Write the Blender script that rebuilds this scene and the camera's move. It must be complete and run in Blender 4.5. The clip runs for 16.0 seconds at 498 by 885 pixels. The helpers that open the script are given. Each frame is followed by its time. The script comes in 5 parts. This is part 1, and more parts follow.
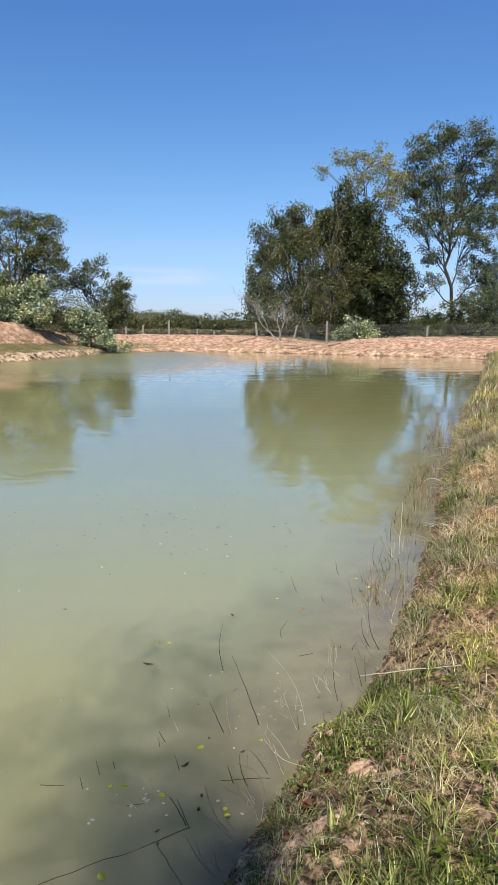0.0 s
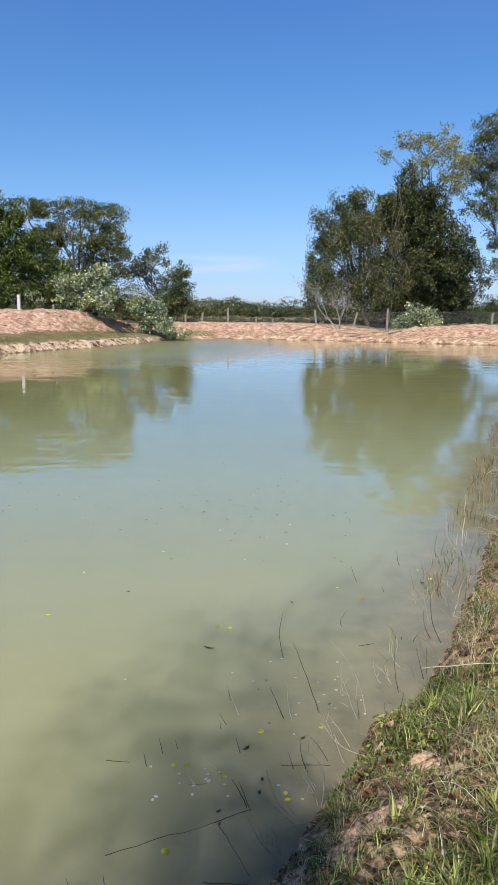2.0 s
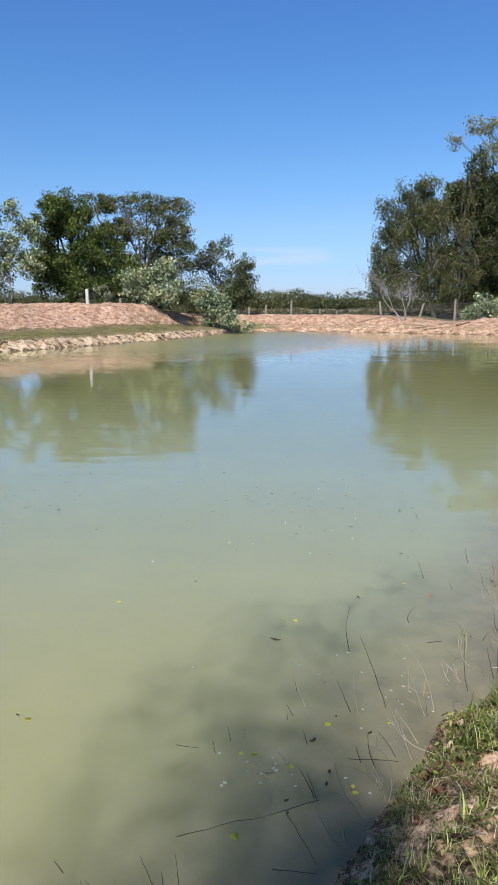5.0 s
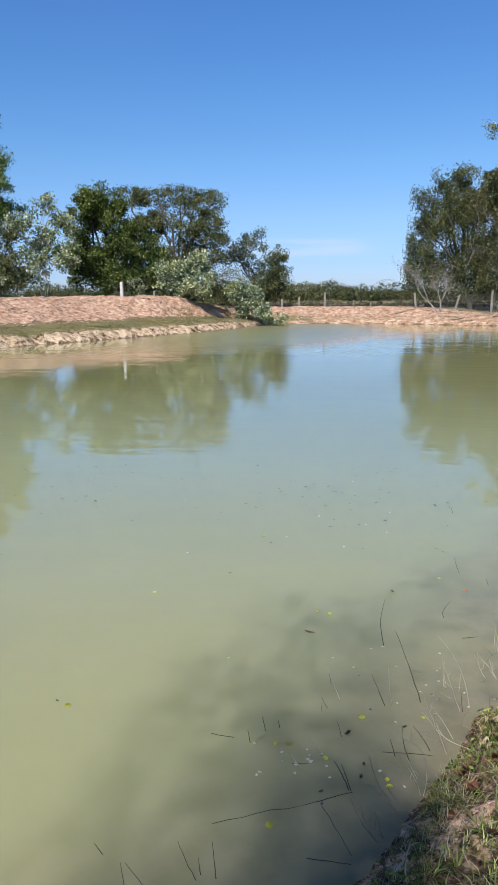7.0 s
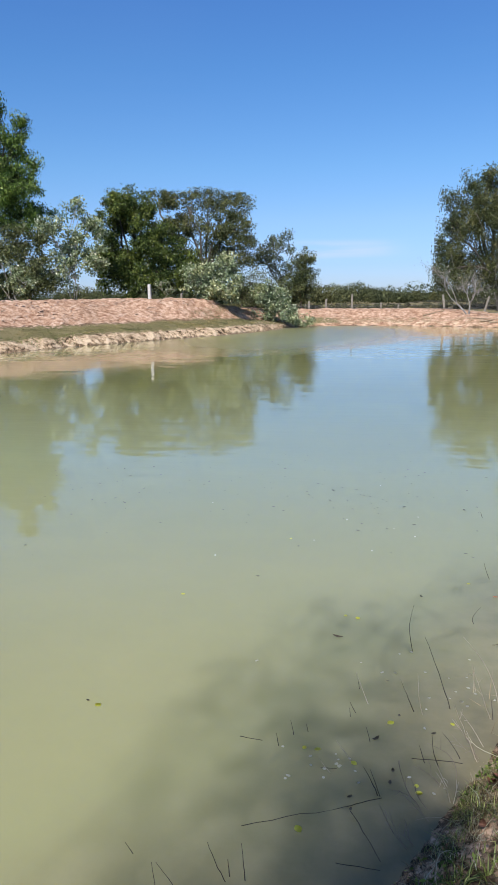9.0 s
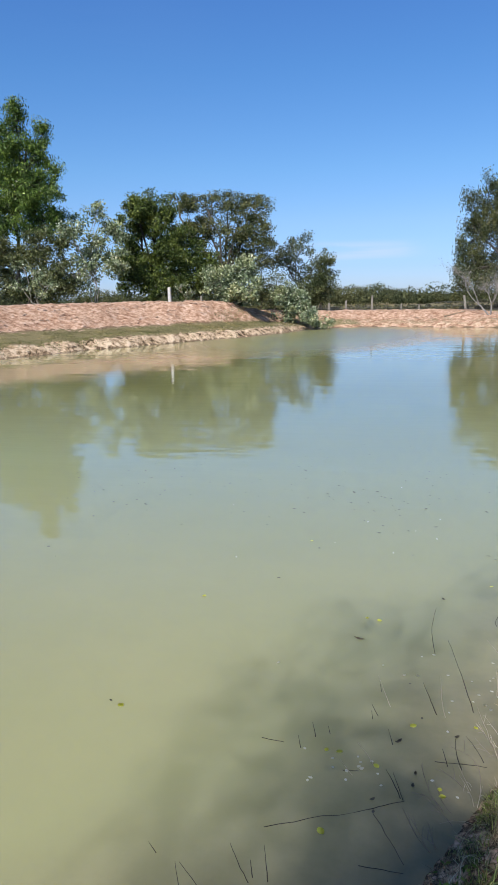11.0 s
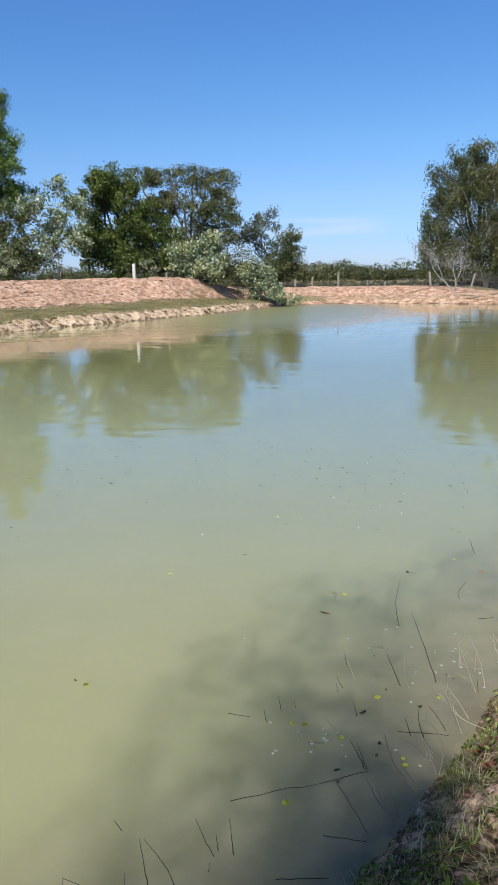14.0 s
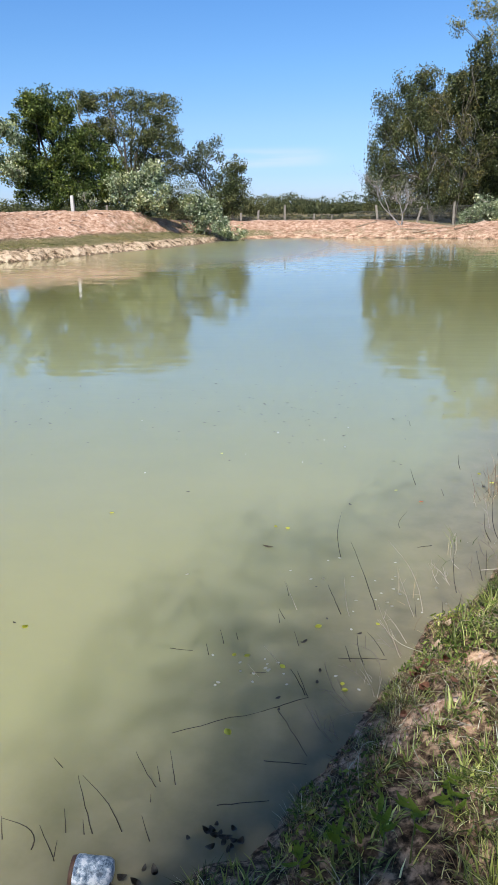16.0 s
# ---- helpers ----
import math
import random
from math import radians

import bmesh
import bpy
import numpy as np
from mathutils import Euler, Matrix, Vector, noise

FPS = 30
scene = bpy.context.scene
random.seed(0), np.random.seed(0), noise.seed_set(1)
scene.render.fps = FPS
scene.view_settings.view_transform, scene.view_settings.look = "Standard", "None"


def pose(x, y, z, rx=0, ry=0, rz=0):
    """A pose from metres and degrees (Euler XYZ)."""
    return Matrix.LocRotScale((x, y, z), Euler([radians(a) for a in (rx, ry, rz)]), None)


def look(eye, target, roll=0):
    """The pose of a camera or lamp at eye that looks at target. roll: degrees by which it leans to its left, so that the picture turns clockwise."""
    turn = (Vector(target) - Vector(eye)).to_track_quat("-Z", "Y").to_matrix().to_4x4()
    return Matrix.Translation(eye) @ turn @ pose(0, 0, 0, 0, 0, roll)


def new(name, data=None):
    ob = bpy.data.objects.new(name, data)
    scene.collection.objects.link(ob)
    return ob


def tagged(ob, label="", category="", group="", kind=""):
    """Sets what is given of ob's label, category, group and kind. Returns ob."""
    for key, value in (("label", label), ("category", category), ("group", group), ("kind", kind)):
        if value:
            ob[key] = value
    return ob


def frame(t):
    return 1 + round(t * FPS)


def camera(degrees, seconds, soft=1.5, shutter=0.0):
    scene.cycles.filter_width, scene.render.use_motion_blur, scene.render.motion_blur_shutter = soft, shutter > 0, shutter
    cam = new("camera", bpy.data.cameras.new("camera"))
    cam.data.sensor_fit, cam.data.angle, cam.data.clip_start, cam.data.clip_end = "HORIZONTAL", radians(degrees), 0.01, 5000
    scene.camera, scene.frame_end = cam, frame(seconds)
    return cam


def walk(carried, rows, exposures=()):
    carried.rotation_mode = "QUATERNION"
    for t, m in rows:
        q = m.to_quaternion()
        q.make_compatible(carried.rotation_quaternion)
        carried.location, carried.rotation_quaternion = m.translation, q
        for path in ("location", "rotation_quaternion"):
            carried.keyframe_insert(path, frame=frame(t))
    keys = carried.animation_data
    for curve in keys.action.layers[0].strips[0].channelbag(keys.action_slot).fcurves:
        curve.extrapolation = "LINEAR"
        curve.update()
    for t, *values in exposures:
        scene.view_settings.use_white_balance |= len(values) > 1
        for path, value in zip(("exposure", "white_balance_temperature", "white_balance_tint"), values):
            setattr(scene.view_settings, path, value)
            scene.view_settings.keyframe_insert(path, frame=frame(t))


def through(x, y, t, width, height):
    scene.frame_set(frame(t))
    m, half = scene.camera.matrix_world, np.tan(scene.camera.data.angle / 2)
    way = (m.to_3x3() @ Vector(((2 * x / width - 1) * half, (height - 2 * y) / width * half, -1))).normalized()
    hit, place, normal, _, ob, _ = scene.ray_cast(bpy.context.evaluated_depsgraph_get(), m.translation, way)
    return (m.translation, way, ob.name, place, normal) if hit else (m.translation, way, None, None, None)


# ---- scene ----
cam = camera(40.1, 16.0, soft=1.2)
PATH = [
    (0, (0.031, 0.08, 2.004), (0.088, 2.048, 1.653), 0.2),
    (0.5, (0.021, 0.088, 2.0), (0.033, 2.054, 1.636), 0.0),
    (1, (0.012, 0.081, 2.003), (-0.02, 2.046, 1.631), -0.1),
    (1.5, (0.004, 0.077, 2.002), (-0.068, 2.04, 1.626), -0.0),
    (2, (-0.005, 0.076, 2.004), (-0.114, 2.035, 1.618), 0.1),
    (2.5, (-0.011, 0.078, 2.001), (-0.156, 2.034, 1.605), 0.1),
    (3, (-0.019, 0.057, 2.016), (-0.196, 2.008, 1.615), -0.1),
    (3.5, (-0.026, 0.061, 2.01), (-0.23, 2.01, 1.609), -0.1),
    (4, (-0.031, 0.059, 2.011), (-0.261, 2.005, 1.611), -0.3),
    (4.5, (-0.033, 0.056, 2.012), (-0.29, 1.999, 1.612), -0.4),
    (5, (-0.042, 0.051, 2.015), (-0.33, 1.987, 1.608), -0.4),
    (7.5, (-0.062, 0.026, 2.028), (-0.459, 1.938, 1.599), -0.7),
    (8, (-0.067, 0.02, 2.033), (-0.482, 1.929, 1.606), -0.7),
    (8.5, (-0.074, 0.013, 2.037), (-0.51, 1.918, 1.613), -0.7),
    (9, (-0.076, 0.013, 2.038), (-0.53, 1.915, 1.616), -0.8),
    (11.5, (-0.085, 0.0, 2.04), (-0.601, 1.887, 1.625), -1.2),
    (12, (-0.088, 0.003, 2.036), (-0.605, 1.89, 1.62), -1.1),
    (12.5, (-0.082, 0.003, 2.042), (-0.588, 1.891, 1.619), -1.1),
    (13, (-0.075, 0.014, 2.038), (-0.557, 1.906, 1.605), -1.2),
    (13.5, (-0.069, 0.022, 2.032), (-0.519, 1.918, 1.583), -1.2),
    (14, (-0.063, 0.038, 2.024), (-0.481, 1.934, 1.544), -1.3),
    (14.5, (-0.055, 0.055, 2.012), (-0.439, 1.945, 1.483), -1.3),
    (15, (-0.056, 0.08, 1.996), (-0.404, 1.961, 1.412), -1.2),
    (15.5, (-0.044, 0.105, 1.982), (-0.352, 1.978, 1.353), -1.2),
    (16, (-0.022, 0.123, 1.973), (-0.29, 1.994, 1.319), -1.2),
]
walk(cam, [(t, look(e, g, r)) for t, e, g, r in PATH],
     [(0.0, 0.03, 6950, 11), (1.2, 0.03, 6850, 11), (2.6, 0.0, 6560, 10), (5.0, 0.0, 6500, 10), (13.5, 0.0, 6480, 10), (15.0, 0.08, 6500, 10), (16.0, 0.15, 6520, 10)])

# ---- light ----
SUN_EL, SUN_AZ = radians(50), radians(12)  # the sun stands behind the camera, a little to its left
SUN_WAY = Vector((math.sin(SUN_AZ) * math.cos(SUN_EL), math.cos(SUN_AZ) * math.cos(SUN_EL), -math.sin(SUN_EL)))
sun = new("sun", bpy.data.lights.new("sun", "SUN"))
sun.data.energy, sun.data.angle, sun.data.color = 5.0, radians(0.55), (1.0, 0.955, 0.88)
sun.matrix_world = look(-40 * SUN_WAY, (0, 0, 0))

world = bpy.data.worlds.new("sky")
scene.world = world
world.use_nodes = True
wn, wl = world.node_tree.nodes, world.node_tree.links
sky = wn.new("ShaderNodeTexSky")
sky.sky_type, sky.sun_disc = "NISHITA", False
sky.sun_elevation, sky.sun_rotation = SUN_EL, radians(180) + SUN_AZ
sky.air_density, sky.dust_density, sky.ozone_density = 1.0, 0.3, 1.5
# a clear dry-season sky: pale over the horizon, soon deep blue
wc = wn.new("ShaderNodeTexCoord")
wsep = wn.new("ShaderNodeSeparateXYZ")
wl.new(wc.outputs["Generated"], wsep.inputs[0])
wramp = wn.new("ShaderNodeValToRGB")
wstops = [(0.0, (0.62, 0.82, 1.42)), (0.04, (0.56, 0.78, 1.34)), (0.10, (0.64, 0.85, 1.24)), (0.17, (0.59, 0.90, 1.26)), (0.29, (0.51, 0.90, 1.34)), (0.40, (0.49, 0.88, 1.43)), (0.6, (0.40, 0.56, 0.72)), (1.0, (0.31, 0.35, 0.38))]
while len(wramp.color_ramp.elements) < len(wstops):
    wramp.color_ramp.elements.new(0.5)
for e, (p, c) in zip(wramp.color_ramp.elements, wstops):
    e.position, e.color = p, (*c, 1)
wl.new(wsep.outputs["Z"], wramp.inputs[0])
wmul = wn.new("ShaderNodeMix")
wmul.data_type, wmul.blend_type = "RGBA", "MULTIPLY"
wmul.inputs[0].default_value = 1.0
wl.new(sky.outputs[0], wmul.inputs[6])
wl.new(wramp.outputs[0], wmul.inputs[7])
# one thin wisp of cloud low over the far woods
wmap, wnoise = wn.new("ShaderNodeMapping"), wn.new("ShaderNodeTexNoise")
wmap.inputs["Scale"].default_value = (5, 5, 60)
wnoise.inputs["Scale"].default_value, wnoise.inputs["Detail"].default_value = 1.0, 5
wl.new(wc.outputs["Generated"], wmap.inputs[0])
wl.new(wmap.outputs[0], wnoise.inputs[0])


def wrange(sock, *stops):
    r = wn.new("ShaderNodeFloatCurve")
    pts = r.mapping.curves[0].points
    while len(pts) < len(stops):
        pts.new(0.5, 0)
    for q, (a, b) in zip(pts, stops):
        q.location = (a, b)
    r.mapping.update()
    wl.new(sock, r.inputs[1])
    return r.outputs[0]


def wtimes(a, b):
    m = wn.new("ShaderNodeMath")
    m.operation = "MULTIPLY"
    wl.new(a, m.inputs[0])
    wl.new(b, m.inputs[1])
    return m.outputs[0]


wx_ = wn.new("ShaderNodeMath")
wx_.operation = "ADD"
wx_.inputs[1].default_value = 0.5
wl.new(wsep.outputs["X"], wx_.inputs[0])
wisp = wtimes(wrange(wsep.outputs["Z"], (0.0, 0), (0.045, 0.05), (0.062, 0.5), (0.078, 0.0), (1.0, 0.0)), wrange(wx_.outputs[0], (0.0, 0.0), (0.25, 0.0), (0.36, 1.0), (0.45, 0.7), (0.52, 0.0), (1.0, 0.0)))
wisp = wtimes(wisp, wrange(wnoise.outputs[0], (0.0, 0.0), (0.35, 0.1), (0.65, 1.0), (1.0, 1.0)))
wcloud = wn.new("ShaderNodeMix")
wcloud.data_type = "RGBA"
wl.new(wisp, wcloud.inputs[0])
wl.new(wmul.outputs[2], wcloud.inputs[6])
wcloud.inputs[7].default_value = (6.5, 7.2, 8.6, 1)
wl.new(wcloud.outputs[2], wn["Background"].inputs[0])
wn["Background"].inputs[1].default_value = 0.11


# ---- small tools ----
def mesh_of(name, verts, faces):
    """A mesh from arrays: verts n x 3, faces n x k."""
    verts, faces = np.asarray(verts, dtype=np.float32), np.asarray(faces, dtype=np.int32)
    me = bpy.data.meshes.new(name)
    k = faces.shape[1]
    me.vertices.add(len(verts))
    me.vertices.foreach_set("co", verts.ravel())
    me.loops.add(faces.size)
    me.loops.foreach_set("vertex_index", faces.ravel())
    me.polygons.add(len(faces))
    me.polygons.foreach_set("loop_start", np.arange(0, faces.size, k, dtype=np.int32))
    me.update(calc_edges=True)
    me.validate()
    return me


def smooth(me):
    me.polygons.foreach_set("use_smooth", np.ones(len(me.polygons), dtype=bool))
    return me


def link(name, me, material, parent=None, label=""):
    ob = new(name, me)
    if material:
        me.materials.clear()
        me.materials.append(material)
    if parent:
        ob.parent = parent
    return tagged(ob, label)


def part(name, bm, material, parent, label=""):
    me = bpy.data.meshes.new(name)
    bm.to_mesh(me)
    bm.free()
    return link(name, me, material, parent, label)


def empty(name, at):
    ob = new(name)
    ob.location = at
    ob.empty_display_size = 0.1
    return ob


def hash2(ix, iy, seed):
    v = np.sin(ix * 127.1 + iy * 311.7 + seed * 74.7) * 43758.5453
    return v - np.floor(v)


def vnoise(x, y, seed=0):
    ix, iy = np.floor(x), np.floor(y)
    fx, fy = x - ix, y - iy
    fx, fy = fx * fx * (3 - 2 * fx), fy * fy * (3 - 2 * fy)
    a, b = hash2(ix, iy, seed), hash2(ix + 1, iy, seed)
    c, d = hash2(ix, iy + 1, seed), hash2(ix + 1, iy + 1, seed)
    return (a + (b - a) * fx) * (1 - fy) + (c + (d - c) * fx) * fy - 0.5


def fbm(x, y, scale, octaves=4, seed=0):
    total, amp = 0, 1.0
    for k in range(octaves):
        total = total + amp * vnoise(x * scale, y * scale, seed + k)
        scale, amp = scale * 2.03, amp * 0.5
    return total


def step(a, b, x):
    u = np.clip((x - a) / (b - a), 0, 1)
    return u * u * (3 - 2 * u)


# ---- the lie of the land: distance from the pond's edge gives the height ----
SHORE = np.array([
    (-1.3, 0.95), (-0.75, 1.44), (-0.5, 1.63), (-0.31, 1.76), (-0.17, 1.93), (-0.05, 2.15), (0.09, 2.42), (0.15, 2.58), (0.26, 2.72), (0.32, 2.9), (0.4, 3.12), (0.6, 3.24), (0.76, 3.44),
    (0.86, 3.7), (1.13, 4.31), (1.59, 5.35), (2.29, 7.21), (3.2, 9.8), (4.75, 14.0), (6.9, 19.0), (10.35, 27.6), (13.9, 36.2), (13.6, 37.6), (11.2, 39.2), (7.9, 41.0), (4.0, 43.2), (-0.2, 45.1),
    (-4.0, 45.6), (-6.3, 45.0), (-7.6, 43.4), (-8.3, 39.5), (-9.4, 36.3), (-11.0, 33.0), (-12.9, 29.4), (-14.4, 26.4), (-15.6, 22.4),
    (-17.2, 15.0), (-17.5, 6.0), (-14.0, -1.0), (-8.0, -3.0), (-3.5, -1.0)])


def shore(x, y):
    """Signed distance inland from the water's edge, and the nearest point of that edge."""
    best = np.full(x.shape, 1e9)
    nx, ny = np.zeros_like(x), np.zeros_like(x)
    inside = np.zeros(x.shape, dtype=bool)
    for (ax, ay), (bx, by) in zip(SHORE, np.roll(SHORE, -1, axis=0)):
        ex, ey = bx - ax, by - ay
        u = np.clip(((x - ax) * ex + (y - ay) * ey) / (ex * ex + ey * ey), 0, 1)
        qx, qy = ax + u * ex, ay + u * ey
        dd = (x - qx) ** 2 + (y - qy) ** 2
        m = dd < best
        best, nx, ny = np.where(m, dd, best), np.where(m, qx, nx), np.where(m, qy, ny)
        cross = (ay > y) != (by > y)
        with np.errstate(divide="ignore", invalid="ignore"):
            inside ^= cross & (x < (bx - ax) * (y - ay) / (by - ay) + ax)
    d = np.sqrt(best)
    return np.where(inside, -d, d), nx, ny


def land(x, y):
    """Height of the ground, with the weights of its left mound, far bank and near bank."""
    x, y = np.asarray(x, dtype=float), np.asarray(y, dtype=float)
    d, nx, ny = shore(x, y)
    wob = np.clip(np.hypot(x, y) / 25 - 0.1, 0.02, 1)
    d = d + 0.35 * wob * fbm(x, y, 0.9, 3, 5) + (1 - step(6, 14, np.hypot(x, y))) * (0.07 * fbm(x, y, 4.0, 3, 6) + 0.02 * fbm(x, y, 12.0, 2, 8))
    left = (1 - step(42.5, 45.4, ny)) * step(-4.0, -7.0, nx) * step(-6, 2, ny)
    far = step(34.0, 38.0, ny) * (1 - left)
    near = 1 - left - far
    k = lambda pts: np.interp(d, [p[0] for p in pts], [p[1] for p in pts])
    deep = np.interp(d, [-6, -1.2, -0.4, 0], [-1.6, -0.5, -0.14, 0])
    dl = d * (1 + 1.0 * step(32, 42, ny))
    kl = lambda pts: np.interp(dl, [p[0] for p in pts], [p[1] for p in pts])
    dip = np.exp(-((nx - 4.2) / 2.6) ** 2)
    zl = kl([(0, 0), (0.3, 0.28), (0.6, 0.38), (3.4, 0.62), (4.2, 0.85), (6.4, 1.78), (7.2, 1.92), (9, 1.85), (14, 1.7), (40, 1.2)]) * (1 - 0.38 * step(37.5, 44, ny))
    zf = k([(0, 0), (0.25, 0.16), (1.0, 0.32), (3.0, 0.92), (4.0, 1.0), (7, 0.85), (40, 0.8)]) * (1 - 0.45 * dip * step(0.8, 3, d))
    zn = k([(0, 0), (0.1, 0.07), (0.5, 0.2), (1.3, 0.42), (2.5, 0.52), (30, 0.8)]) * (1 + 0.5 * step(8, 30, ny))
    z = left * zl + far * zf + near * zn
    out = np.clip(d, 0, 1)
    rough = out * (left + far) * (0.11 * fbm(x, y, 1.0, 3, 1) + 0.10 * step(0.0, 0.5, d) * (1 - step(9, 12, d)) * np.abs(fbm(x, y, 3.6, 3, 9)) + 0.16 * (1 - step(0.6, 1.4, d)) * fbm(x, y, 2.4, 3, 12))
    rough = rough + near * np.clip(d * 3, 0, 1) * (0.10 * fbm(x, y, 2.2, 4, 3) + 0.045 * fbm(x, y, 7.0, 2, 4))
    z = np.where(d > 0, z + rough + 0.002, deep)
    return z, np.where(left > 0.5, np.maximum(dl, d), d), left, far, near


def bare_soil(x, y, d):
    """Where the near bank is trodden bare: patches, most of them close to the water."""
    spots = [(0.47, 2.26, 0.12), (0.3, 2.23, 0.09), (0.92, 3.06, 0.05), (0.57, 2.62, 0.07), (0.2, 2.13, 0.09), (0.38, 2.1, 0.07), (0.06, 2.06, 0.07), (0.12, 2.3, 0.07), (0.61, 2.4, 0.06), (1.3, 3.9, 0.07)]
    m = 0
    for sx, sy, r in spots:
        m = np.maximum(m, np.exp(-((x - sx) ** 2 + (y - sy) ** 2) / r ** 2))
    return step(0.3, 0.65, m * (1 + 2.4 * fbm(x, y, 9.0, 3, 50)))


def height(x, y):
    return float(land(np.array([x]), np.array([y]))[0][0])


def polar(radii, angles):
    a, r = np.meshgrid(angles, radii)
    return r * np.sin(a), r * np.cos(a) - 1.0


def grid_faces(rows, cols, wrap):
    i, j = np.meshgrid(np.arange(rows - 1), np.arange(cols if wrap else cols - 1), indexing="ij")
    j2 = (j + 1) % cols
    return np.stack([i * cols + j, i * cols + j2, (i + 1) * cols + j2, (i + 1) * cols + j], axis=-1).reshape(-1, 4)[:, ::-1]


# ---- materials ----
def mat(name):
    m = bpy.data.materials.new(name)
    m.use_nodes = True
    nt = m.node_tree
    return m, nt.nodes, nt.links, nt.nodes["Principled BSDF"]


def ramp(nodes, *stops):
    r = nodes.new("ShaderNodeValToRGB")
    el = r.color_ramp.elements
    while len(el) < len(stops):
        el.new(0.5)
    for e, (p, c) in zip(el, stops):
        e.position, e.color = p, (*c, 1)
    return r


def tex(nodes, links, scale, detail=4, rough=0.6, stretch=None, space="Object"):
    co = nodes.new("ShaderNodeTexCoord")
    n = nodes.new("ShaderNodeTexNoise")
    n.inputs["Scale"].default_value, n.inputs["Detail"].default_value, n.inputs["Roughness"].default_value = scale, detail, rough
    if stretch:
        mp = nodes.new("ShaderNodeMapping")
        mp.inputs["Scale"].default_value = stretch
        links.new(co.outputs[space], mp.inputs[0])
        links.new(mp.outputs[0], n.inputs[0])
    else:
        links.new(co.outputs[space], n.inputs[0])
    return n


def mix(nodes, links, fac, a, b, kind="MIX"):
    m = nodes.new("ShaderNodeMix")
    m.data_type, m.blend_type = "RGBA", kind
    for sock, v in ((m.inputs[0], fac), (m.inputs[6], a), (m.inputs[7], b)):
        if isinstance(v, (float, int)):
            sock.default_value = v
        elif isinstance(v, tuple):
            sock.default_value = (*v, 1)
        else:
            links.new(v, sock)
    return m.outputs[2]


def bump(nodes, links, bsdf, heightsock, strength, distance):
    b = nodes.new("ShaderNodeBump")
    b.inputs["Strength"].default_value, b.inputs["Distance"].default_value = strength, distance
    links.new(heightsock, b.inputs["Height"])
    links.new(b.outputs[0], bsdf.inputs["Normal"])
    return b


def leaf_material(name, *colours, shine=0.38, through=0.04, patch=0.9):
    """Leaves: each leaf its own tint, some light passing through."""
    m, n, l, p = mat(name)
    geo = n.new("ShaderNodeNewGeometry")
    a, b, c = colours
    # dark end paints inner shade, bright end glints, beyond the leaf's own tints
    stops = [(0.0, tuple(v * 0.6 for v in a)), (0.5, tuple(v * 0.85 for v in b)), (0.85, tuple(0.7 * u + 0.3 * v for u, v in zip(b, c))), (1.0, tuple(min(0.88, v * 1.3) for v in c))]
    r = ramp(n, *stops)
    l.new(geo.outputs["Random Per Island"], r.inputs[0])
    big = tex(n, l, patch, 4)
    # clump-sized tone noise, deepened to paint in dark gaps and lit clumps
    shade = ramp(n, (0.32, (0.5, 0.58, 0.52)), (0.5, (0.9, 0.95, 0.85)), (0.68, (1.5, 1.34, 1.05)))
    l.new(big.outputs[0], shade.inputs[0])
    col = mix(n, l, 1.0, r.outputs[0], shade.outputs[0], "MULTIPLY")
    l.new(col, p.inputs["Base Color"])
    p.inputs["Roughness"].default_value = shine
    p.inputs["Specular IOR Level"].default_value = 0.32
    tr = n.new("ShaderNodeBsdfTranslucent")
    l.new(mix(n, l, 1.0, col, (1.2, 1.3, 0.5), "MULTIPLY"), tr.inputs[0])
    ms = n.new("ShaderNodeMixShader")
    ms.inputs[0].default_value = through
    l.new(p.outputs[0], ms.inputs[1])
    l.new(tr.outputs[0], ms.inputs[2])
    l.new(ms.outputs[0], n["Material Output"].inputs[0])
    return m


def bark_material(name, dark, pale):
    m, n, l, p = mat(name)
    t = tex(n, l, 5, 5, 0.7, (1, 1, 0.3))
    r = ramp(n, (0.35, dark), (0.65, pale))
    l.new(t.outputs[0], r.inputs[0])
    l.new(r.outputs[0], p.inputs["Base Color"])
    p.inputs["Roughness"].default_value = 0.9
    bump(n, l, p, t.outputs[0], 0.6, 0.02)
    return m


def plain_material(name, a, b, scale=12.0, rough=0.85, relief=0.4, dist=0.01):
    m, n, l, p = mat(name)
    t = tex(n, l, scale, 5, 0.65)
    r = ramp(n, (0.3, a), (0.7, b))
    l.new(t.outputs[0], r.inputs[0])
    l.new(r.outputs[0], p.inputs["Base Color"])
    p.inputs["Roughness"].default_value = rough
    bump(n, l, p, t.outputs[0], relief, dist)
    return m


